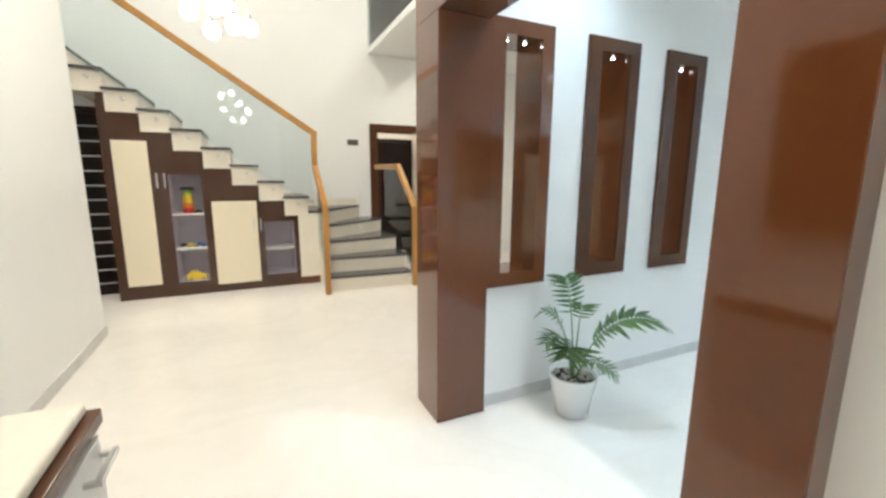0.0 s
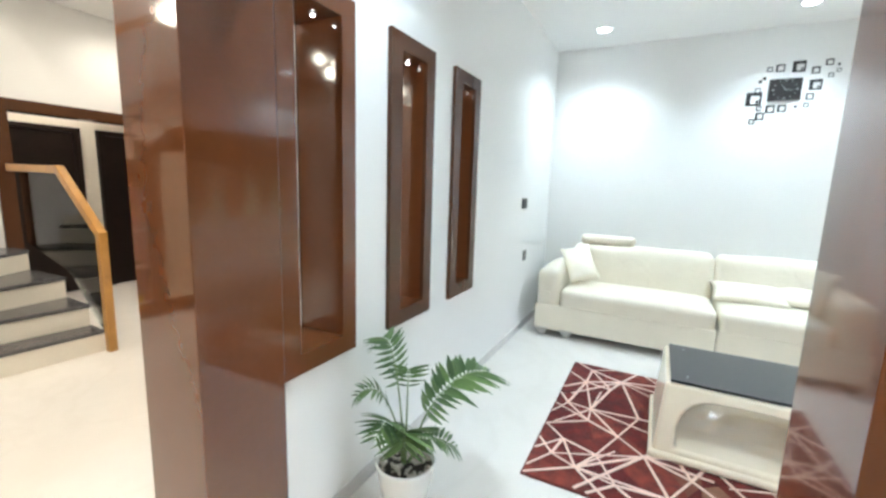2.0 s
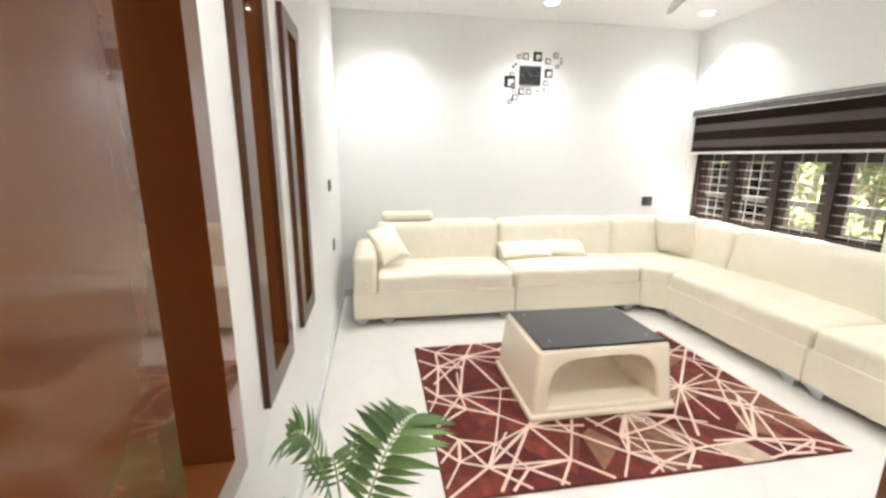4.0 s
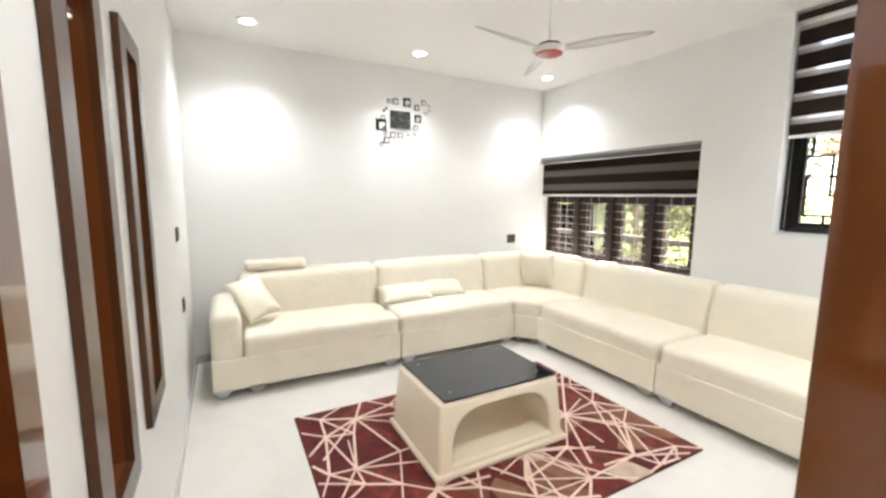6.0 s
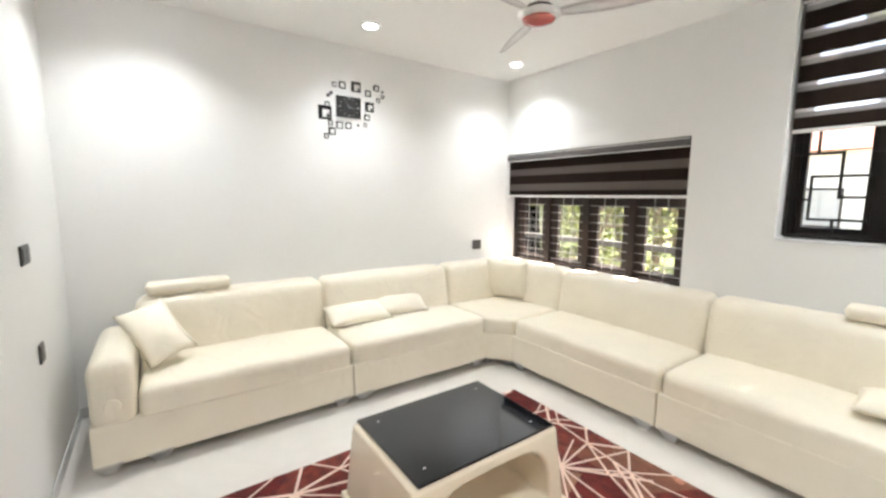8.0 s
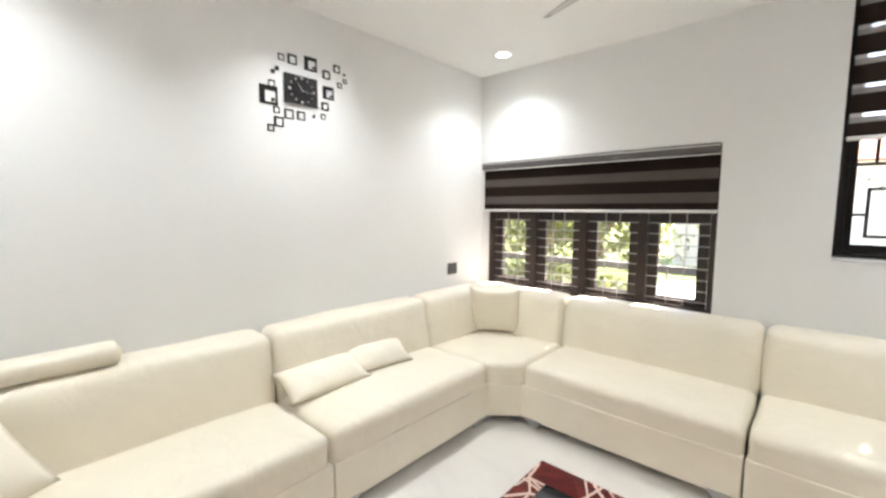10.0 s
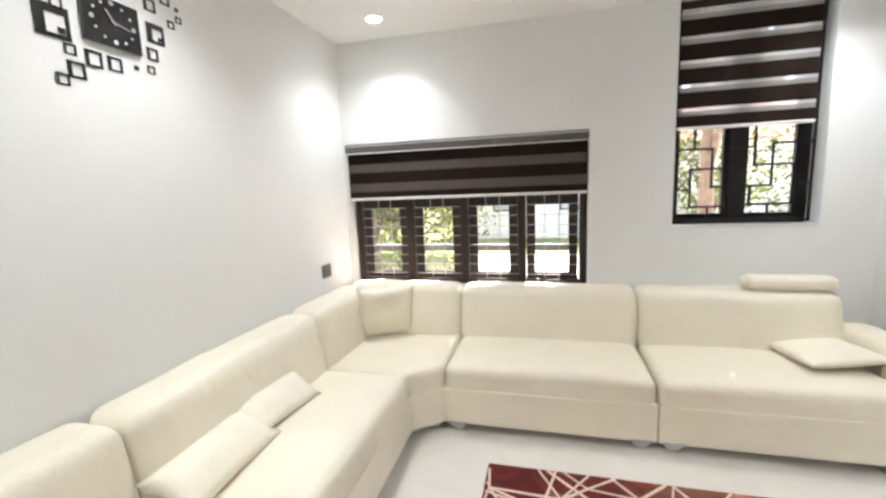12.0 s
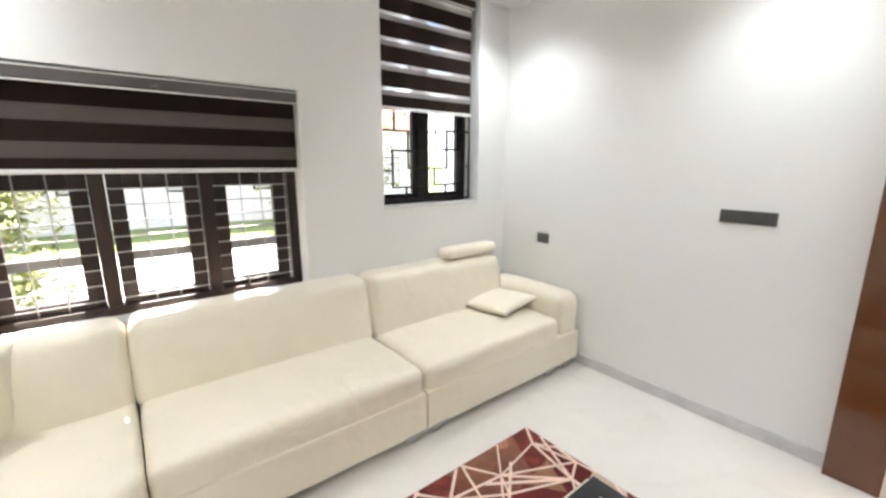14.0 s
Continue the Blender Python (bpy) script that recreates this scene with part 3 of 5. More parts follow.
# the first tree is added, with a denser crown, to keep sun off window_2
for k, (x, y, h, s) in enumerate(((1.75, -4.3, 6.0, 1.35), (7.2, -6.2, 3.4, 1.5), (6.9, -8.2, 3.6, 1.6), (8.4, -9.0, 4.2, 2.0), (13.5, -9.0, 4.0, 2.0), (8.0, -11.5, 5.0, 2.4), (-0.6, -11.0, 4.2, 2.0), (9.5, -13.5, 5.0, 2.6), (12.5, -12.5, 5.0, 2.8), (16.5, -12.0, 5.0, 2.8), (20.5, -12.5, 5.2, 3.0))):
    tree(x, y, h, s, k + 3, "leafy green garden tree in bright sun", 6500 if k == 0 else 2900)


def bush(x, y, r, seed):
    rnd = random.Random(seed)
    t = thing("shrub", "low sunlit green garden shrub", "shrub", (x, y, -0.2), "garden shrubs")
    bm = bmesh.new()
    for k in range(6):
        a = rnd.uniform(0, 6.28)
        cyl(bm, (0, 0, -0.02), (math.cos(a) * r * 0.6, math.sin(a) * r * 0.6, r * 0.9), 0.015, 0.006, 5)
    part("stem", bm, BARK, t)
    bm = bmesh.new()
    for k in range(420):
        a, b = rnd.uniform(0, 6.28), rnd.uniform(0, 1)
        c = Vector((math.cos(a) * r * b, math.sin(a) * r * b, rnd.uniform(0.1, 1.5 - 0.8 * b * b) * r))
        s = rnd.uniform(0.04, 0.09)
        q = Euler((rnd.uniform(-1, 1), rnd.uniform(-1, 1), rnd.uniform(0, 6.28))).to_matrix()
        bm.faces.new([bm.verts.new(c + q @ Vector(p) * s) for p in ((-1, 0, 0), (0, -0.45, 0.12), (1, 0, 0), (0, 0.45, 0.12))])
    part("crown", bm, FOLIAGE, t)


for k in range(9):
    bush(5.2 + 0.95 * k, -4.6 - 0.35 * (k % 3), 0.55 + 0.1 * (k % 2), 40 + k)


PALEPANE = material("curtained_window", (0.48, 0.47, 0.45), 0.3, vary=0.08, scale=4, grain=30, bump=0)


def neighbour(x0, x1, y0, y1, h, n):
    hs = thing("neighbour_house", "pale plastered house beyond the yard with a tiled roof", "house", ((x0 + x1) / 2, y1, -0.2))
    part("wall", boxes((x0, x1, y0, y1, -0.25, h)), HOUSEW, hs)
    bm = bmesh.new()
    prism(bm, [(y0 - 0.4, h), (y1 + 0.5, h), ((y0 + y1) / 2, h + 1.4)], x0 - 0.4, x1 + 0.4, "x")
    part("roof", bm, TILE, hs)
    for k in range(n):
        a = x0 + (x1 - x0) * (k + 0.3) / n
        w = part("window", boxes((a, a + 0.9, y1 - 0.02, y1 + 0.03, 0.8, 1.9), bevel=0.01), WINWOOD, hs)
        part("pane", boxes((a + 0.06, a + 0.84, y1 + 0.03, y1 + 0.036, 0.86, 1.84)), PALEPANE, w)
    world_parts(hs)


neighbour(-5.5, 6.4, -17.5, -13.6, 2.9, 5)


# ---- sectional sofa ----
def leg(parent, x, y):
    bm = bmesh.new()
    prism(bm, [(x - 0.07, y - 0.07), (x + 0.07, y - 0.07), (x + 0.07, y + 0.07), (x - 0.07, y + 0.07)], 0.0, 0.082)
    for v in bm.verts:
        if v.co.z < 0.01:
            v.co.x, v.co.y = x + (v.co.x - x) * 0.38, y + (v.co.y - y) * 0.38
    part("leg", bm, STEEL, parent)


BASE_Z, SEAT_Z, TOPS = 0.325, 0.475, 0.87


def unit_east(y0, y1, seed, end=-9.0):
    """A straight unit along the clock wall."""
    t = thing("sofa_unit", "cream leather sectional sofa unit against the white wall", "sofa", (5.1, (y0 + y1) / 2, 0), "cream sectional sofa")
    part("base", soft(4.642, 5.53, y0 + 0.002, max(y1, end) - 0.002, 0.066, BASE_Z - 0.008, 0.008, n=6), LEATHER, t, smooth=True)
    part("seat_cushion", soft(4.652, 5.34, y0 + 0.005, y1 - 0.005, BASE_Z - 0.075, SEAT_Z, 0.055, crown=0.022, wobble=0.006, seed=seed, n=14), LEATHER, t, smooth=True)
    part("backrest", soft(5.215, 5.475, y0 + 0.006, y1 - 0.006, 0.40, TOPS, 0.066, crown=0.012, puff=0.02, lean=(0.07, 0), wobble=0.008, seed=seed + 1, n=12), LEATHER, t, smooth=True)
    # added block, set back from the front, darkens the gap like shade
    part("dust_cover", boxes((4.79, 5.50, y0 + 0.012, max(y1, end) - 0.012, 0.016, 0.07), bevel=0.006, seg=1), UNDERSHADE, t, "black block standing in for shade under the sofa")
    for y in (y0 + 0.09, y1 - 0.09):
        for x in (4.708, 5.46):
            leg(t, x, y)
    return t


def unit_south(x0, x1, seed, end=99.0):
    """A straight unit along the window wall."""
    t = thing("sofa_unit", "cream leather sectional sofa unit below the window", "sofa", ((x0 + x1) / 2, -1.4, 0), "cream sectional sofa")
    part("base", soft(min(x0, end) + 0.002, x1 - 0.002, -1.845, -0.925, 0.066, BASE_Z - 0.010, 0.008, n=6), LEATHER, t, smooth=True)
    part("seat_cushion", soft(x0 + 0.005, x1 - 0.005, -1.66, -0.935, BASE_Z - 0.085, SEAT_Z - 0.008, 0.055, crown=0.022, wobble=0.006, seed=seed, n=14), LEATHER, t, smooth=True)
    part("backrest", soft(x0 + 0.006, x1 - 0.006, -1.775, -1.525, 0.40, TOPS, 0.066, crown=0.012, puff=0.02, lean=(0, -0.07), wobble=0.008, seed=seed + 1, n=12), LEATHER, t, smooth=True)
    # same added block, in place of the shade under this run
    part("dust_cover", boxes((min(x0, end) + 0.012, x1 - 0.012, -1.82, -1.07, 0.016, 0.07), bevel=0.006, seg=1), UNDERSHADE, t, "black block standing in for shade under the sofa")
    for x in (x0 + 0.09, x1 - 0.09):
        for y in (-0.99, -1.77):
            leg(t, x, y)
    return t


def headrest(parent, c, length, along):
    bm = bmesh.new()
    r, n, seg = 0.062, 30, 22
    rings = []
    for i in range(n + 1):
        u = -1 + 2 * i / n
        rr = r * (1 - abs(u) ** 26) ** 0.5 if abs(u) < 1 else 0.012
        rr = max(rr, 0.012)
        ring = []
        for k in range(seg):
            a = 2 * math.pi * k / seg
            ca, sa = math.cos(a), math.sin(a)
            d = Vector((u * length / 2, math.copysign(abs(ca) ** 0.65, ca) * rr * 1.25, math.copysign(abs(sa) ** 0.65, sa) * rr * 0.8))
            if along == "y":
                d = Vector((d.y, d.x, d.z))
            ring.append(bm.verts.new(Vector(c) + d))
        rings.append(ring)
    for a, b in zip(rings, rings[1:]):
        for k in range(seg):
            bm.faces.new((a[k], a[(k + 1) % seg], b[(k + 1) % seg], b[k]))
    bm.faces.new(rings[0][::-1])
    bm.faces.new(rings[-1])
    bmesh.ops.recalc_face_normals(bm, faces=bm.faces)
    return part("headrest", bm, LEATHER, parent, smooth=True)


sofa_a = unit_east(0.565, 1.885, 1, 2.112)
arm = part("armrest", soft(4.648, 5.49, 1.887, 2.110, BASE_Z - 0.06, 0.665, 0.075, crown=0.035, wobble=0.004, n=10), LEATHER, sofa_a, smooth=True)
bm = bmesh.new()
cyl(bm, (4.652, 2.0, 0.42), (4.635, 2.0, 0.42), 0.042, 0.036, 24)
part("medallion", bm, LEATHER, arm, "round padded medallion")
leg(sofa_a, 4.708, 2.04)
headrest(sofa_a, (5.385, 1.55, 0.928), 0.55, "y")
world_parts(sofa_a)
sofa_b = world_parts(unit_east(-0.775, 0.56, 5))
sofa_c = world_parts(unit_south(3.103, 4.455, 9))
sofa_d = unit_south(1.80, 3.097, 13, 1.55)
arm = part("armrest", soft(1.555, 1.798, -1.775, -0.932, BASE_Z - 0.06, 0.63, 0.075, crown=0.03, wobble=0.004, n=10), LEATHER, sofa_d, smooth=True)
leg(sofa_d, 1.66, -0.99)
headrest(sofa_d, (2.105, -1.69, 0.93), 0.56, "x")
world_parts(sofa_d)


def corner_unit():
    t = thing("sofa_corner_unit", "cream leather corner unit joining both sofa runs", "sofa", (5.05, -1.35, 0), "cream sectional sofa")
    out = [(4.66, -0.78), (5.53, -0.78), (5.53, -1.845), (4.462, -1.845), (4.462, -0.95)]

    def slab(z0, z1, grow, bev):
        bm = bmesh.new()
        c = Vector((5.05, -1.35))
        pts = []
        for i, (x, y) in enumerate(out):
            p = Vector((x, y))
            if i in (0, 4):
                p += (p - c).normalized() * grow
            pts.append(tuple(p))
        prism(bm, pts, z0, z1)
        bmesh.ops.bevel(bm, geom=bm.edges[:], offset=bev, segments=4, profile=0.5, affect="EDGES")
        return bm
    part("base", slab(0.066, BASE_Z - 0.01, 0.02, 0.008), LEATHER, t, smooth=True)
    part("seat_cushion", slab(BASE_Z - 0.075, SEAT_Z - 0.002, 0.008, 0.045), LEATHER, t, smooth=True)
    part("backrest", soft(5.215, 5.475, -1.62, -0.783, 0.40, TOPS, 0.066, crown=0.012, puff=0.02, lean=(0.07, 0), wobble=0.008, seed=21), LEATHER, t, smooth=True)
    part("backrest", soft(4.465, 5.48, -1.775, -1.525, 0.40, TOPS, 0.066, crown=0.012, puff=0.02, lean=(0, -0.07), wobble=0.008, seed=24), LEATHER, t, smooth=True)
    # shade under the corner, built as a black block
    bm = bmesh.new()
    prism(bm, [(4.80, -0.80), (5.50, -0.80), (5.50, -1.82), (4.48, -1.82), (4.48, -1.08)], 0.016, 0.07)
    part("dust_cover", bm, UNDERSHADE, t, "black block standing in for shade under the sofa")
    for x, y in ((4.70, -0.85), (4.545, -0.985), (5.40, -1.76), (5.40, -0.86), (4.55, -1.76)):
        leg(t, x, y)
    return world_parts(t)


corner_unit()


def leaning(centre, across, along):
    """A pose from a middle point and the directions of a cushion's two sides."""
    x = Vector(across).normalized()
    y = Vector(along)
    y = (y - x * y.dot(x)).normalized()
    z = x.cross(y)
    return Matrix(((x.x, y.x, z.x, centre[0]), (x.y, y.y, z.y, centre[1]), (x.z, y.z, z.z, centre[2]), (0, 0, 0, 1)))


def pillow(label, m, size=0.22, thick=0.07, narrow=1.0):
    bm = bmesh.new()
    n = 16
    sides = []
    for s in (1, -1):
        grid = []
        for i in range(n + 1):
            row = []
            for j in range(n + 1):
                u, v = -1 + 2 * i / n, -1 + 2 * j / n
                h = thick * max(0, (1 - u * u) * (1 - v * v)) ** 0.42
                x, y = size * narrow * u * (1 - 0.09 * (1 - v * v)), size * v * (1 - 0.09 * (1 - u * u))
                h *= 1 + 0.12 * noise.noise(Vector((x * 9, y * 9, s)))
                row.append(bm.verts.new((x, y, s * h)))
            grid.append(row)
        sides.append(grid)
    for s, g in zip((1, -1), sides):
        for i in range(n):
            for j in range(n):
                q = (g[i][j], g[i + 1][j], g[i + 1][j + 1], g[i][j + 1])
                bm.faces.new(q if s > 0 else q[::-1])
    bmesh.ops.remove_doubles(bm, verts=bm.verts[:], dist=0.0008)
    ob = part("throw_pillow", bm, LEATHER, smooth=True)
    ob.matrix_basis = m
    return tagged(ob, label, "pillow", "cream throw pillows")


pillow("cream leather pillow leaning on the sofa arm", leaning((5.055, 1.775, 0.70), (0.09, -0.23, 0.065), (-0.25, -0.14, -0.31)), 0.22, 0.065, 0.68)
pillow("cream leather pillow slumped against the backrest", leaning((5.155, 0.30, 0.568), (0.19, 0.01, 0.115), (0.05, -0.58, 0.0)), 0.30, 0.058, 0.42)
pillow("cream leather pillow half hidden behind another one", leaning((5.20, -0.14, 0.575), (0.17, -0.02, 0.12), (-0.04, -0.52, -0.02)), 0.285, 0.058, 0.42)
pillow("cream leather pillow propped in the sofa corner", pose(5.055, -1.43, 0.69, 76, 0, 26), 0.235)
pillow("cream leather pillow lying flat beside the sofa arm", pose(2.025, -1.385, 0.54, 3, 5, 7), 0.235, 0.055)


# ---- coffee table and rug ----
def coffee_table():
    t = thing("coffee_table", "cream gloss coffee table with an arched opening and black glass top", "coffee table", (3.38, 0.52, 0.014))
    # end profile seen along x, with the arched opening between the sides
    y0, y1 = 0.085, 1.010
    bm = bmesh.new()
    n = 14

    def profile(x):
        """Outer and inner outline in y and z at one depth."""
        outer = [(y0, 0.0), (y1, 0.0), (y1 - 0.035, 0.43), (y0 + 0.035, 0.43)]
        inner = []
        for k in range(n + 1):
            a = math.pi * k / n
            c, s = math.cos(a), math.sin(a)
            inner.append((0.5475 + 0.355 * math.copysign(abs(c) ** 0.55, c), 0.075 + 0.295 * abs(s) ** 0.6))
        return outer, inner
    x0, x1 = 3.035, 3.725
    outer, inner = profile(x0)

    def skin(outline, flip, sx):
        loops = []
        for x in (x0, x1):
            loops.append([bm.verts.new((x + 0.036 * z / 0.43 * (1 if x == x0 else -1), y, z)) for y, z in outline])
        m = len(outline)
        for k in range(m):
            j = (k + 1) % m
            q = (loops[0][k], loops[0][j], loops[1][j], loops[1][k])
            bm.faces.new(q[::-1] if flip else q)
        return loops
    lo = skin(outer, False, 1)
    li = skin(inner, True, 0)
    for side in (0, 1):
        edges = []
        for loop in (lo[side], li[side]):
            for k in range(len(loop)):
                e = bm.edges.get((loop[k], loop[(k + 1) % len(loop)]))
                edges.append(e)
        bmesh.ops.triangle_fill(bm, use_beauty=True, edges=edges)
    bmesh.ops.recalc_face_normals(bm, faces=bm.faces)
    body = part("body", bm, TABLEC, t, smooth=True)
    mod = body.modifiers.new("round", "BEVEL")
    mod.width, mod.segments, mod.limit_method, mod.angle_limit, mod.harden_normals = 0.022, 4, "ANGLE", radians(35), True
    part("plinth", boxes((3.018, 3.742, 0.068, 1.027, 0.0, 0.042), bevel=0.014, seg=3), TABLEC, t)
    bm = bmesh.new()
    prism(bm, [(3.07, 0.066), (3.30, 0.074), (3.44, 0.086), (3.54, 0.106), (3.60, 0.135), (3.615, 0.135), (3.615, 0.052), (3.07, 0.052)], 0.205, 0.89, "y")
    part("inner_shelf", bm, TABLEC, t)
    top = part("glass_top", boxes((3.078, 3.679, 0.145, 0.951, 0.432, 0.446), bevel=0.003), BLACKGLASS, t, "black tinted glass")
    for x, y in ((3.16, 0.87), (3.60, 0.87), (3.16, 0.225), (3.60, 0.225)):
        bm = bmesh.new()
        cyl(bm, (x, y, 0.446), (x, y, 0.4475), 0.006, seg=14)
        part("fixing_cap", bm, STEEL, top)
    for c in t.children_recursive:
        c.matrix_parent_inverse = Matrix.Identity(4)
    for c in t.children:
        c.matrix_parent_inverse = Matrix.Translation((-3.38, -0.52, 0))
    return t


coffee_table()


def rug():
    x0, x1, y0, y1 = 2.542, 4.112, -0.628, 1.603
    rnd = random.Random(11)
    r = thing("rug", "dark red and brown pile rug with cream crossing lines", "rug", ((x0 + x1) / 2, (y0 + y1) / 2, 0))
    part("backing", boxes((x0, x1, y0, y1, 0.0, 0.008), bevel=0.002, seg=1), RUGBACK, r)
    hubs = [Vector(p) for p in ((3.24, -0.14), (3.04, 0.40), (3.0, 1.04), (3.37, 1.37), (3.90, 1.22), (2.70, -0.18), (2.68, 0.22), (2.72, 1.36), (3.80, -0.30), (3.85, 0.45))]
    polys = [[Vector(p) for p in ((x0 + 0.006, y0 + 0.006), (x1 - 0.006, y0 + 0.006), (x1 - 0.006, y1 - 0.006), (x0 + 0.006, y1 - 0.006))]]
    segs = []

    def cut(poly, p, d):
        nrm = Vector((-d.y, d.x))
        s = [(v - p).dot(nrm) for v in poly]
        a, b, hit = [], [], []
        for i in range(len(poly)):
            j = (i + 1) % len(poly)
            (a if s[i] >= 0 else b).append(poly[i])
            if s[i] * s[j] < 0:
                q = poly[i].lerp(poly[j], s[i] / (s[i] - s[j]))
                a.append(q)
                b.append(q)
                hit.append(q)
        return a, b, hit

    def area(p):
        return abs(sum(p[i].cross(p[(i + 1) % len(p)]) for i in range(len(p)))) / 2

    for h in hubs:
        for k in range(5 if h is hubs[0] else 3):
            ang = rnd.uniform(0, math.pi)
            d = Vector((math.cos(ang), math.sin(ang)))
            nxt = []
            for p in polys:
                near = min((v - h).length for v in p)
                if near < 0.42 and area(p) > 0.012:
                    a, b, hit = cut(p, h, d)
                    if len(hit) == 2 and area(a) > 0.002 and area(b) > 0.002:
                        nxt += [a, b]
                        segs.append(hit)
                        continue
                nxt.append(p)
            polys = nxt
    for k in range(90):
        p = max(polys, key=area)
        if area(p) < 0.016:
            break
        c = sum(p, Vector((0, 0))) / len(p) + Vector((rnd.gauss(0, 0.04), rnd.gauss(0, 0.04)))
        i = max(range(len(p)), key=lambda i: (p[i] - p[(i + 1) % len(p)]).length)
        e = (p[(i + 1) % len(p)] - p[i]).normalized()
        ang = math.atan2(e.y, e.x) + math.pi / 2 + rnd.uniform(-0.7, 0.7)
        a, b, hit = cut(p, c, Vector((math.cos(ang), math.sin(ang))))
        if len(hit) == 2:
            polys.remove(p)
            polys += [a, b]
            segs.append(hit)
    for p in polys:
        c = sum(p, Vector((0, 0))) / len(p)
        far = min((c - hubs[0]).length, (c - hubs[1]).length, (c - hubs[5]).length)
        bm = bmesh.new()
        prism(bm, [(v.x, v.y) for v in p], 0.007, 0.0135 + rnd.uniform(-0.0008, 0.0008))
        pick = rnd.random()
        part("pile_patch", bm, BEIGEPATCH if far < 0.24 and pick < 0.28 else (TANPATCH if pick < 0.75 - far else PATCH), r)
    knots = list(hubs)
    for i in range(6):
        for j in range(8):
            q = Vector((x0 + (x1 - x0) * (i + 0.5 + rnd.uniform(-0.4, 0.4)) / 6, y0 + (y1 - y0) * (j + 0.5 + rnd.uniform(-0.4, 0.4)) / 8))
            if all((q - h).length > 0.14 for h in hubs):
                knots.append(q)
    lines = set()
    for i, q in enumerate(knots):
        near = sorted(range(len(knots)), key=lambda k: (knots[k] - q).length)[1:4 + (3 if i < len(hubs) else 0)]
        for k in near:
            lines.add((min(i, k), max(i, k)))
    lines = [(knots[i], knots[k]) for i, k in sorted(lines)]
    for n, h in enumerate(hubs):
        rays = 10 if n < 2 else 3
        for k in range(rays):
            ang = 6.283 * (k + rnd.uniform(-0.35, 0.35)) / rays
            lines.append((h, h + Vector((math.cos(ang), math.sin(ang))) * rnd.uniform(0.22, 0.72 if n < 3 else 0.5)))
    for q in knots[len(hubs):]:
        edge = min(((x0, q.y), (x1, q.y), (q.x, y0), (q.x, y1)), key=lambda e: (Vector(e) - q).length)
        if (Vector(edge) - q).length < 0.26:
            for s in (-0.16, 0.12):
                lines.append((q, Vector(edge) + Vector((0 if edge[0] in (x0, x1) else s, 0 if edge[1] in (y0, y1) else s))))
    for a, b in lines:
        b = Vector((min(x1 - 0.012, max(x0 + 0.012, b.x)), min(y1 - 0.012, max(y0 + 0.012, b.y))))
        d = (b - a).normalized()
        w = Vector((-d.y, d.x)) * rnd.uniform(0.0045, 0.0085)
        bm = bmesh.new()
        prism(bm, [tuple(a + w), tuple(a - w), tuple(b - w), tuple(b + w)], 0.0115, 0.0160 + rnd.uniform(0, 0.0012))
        part("cream_line", bm, LINE, r)
    return world_parts(r)


rug()


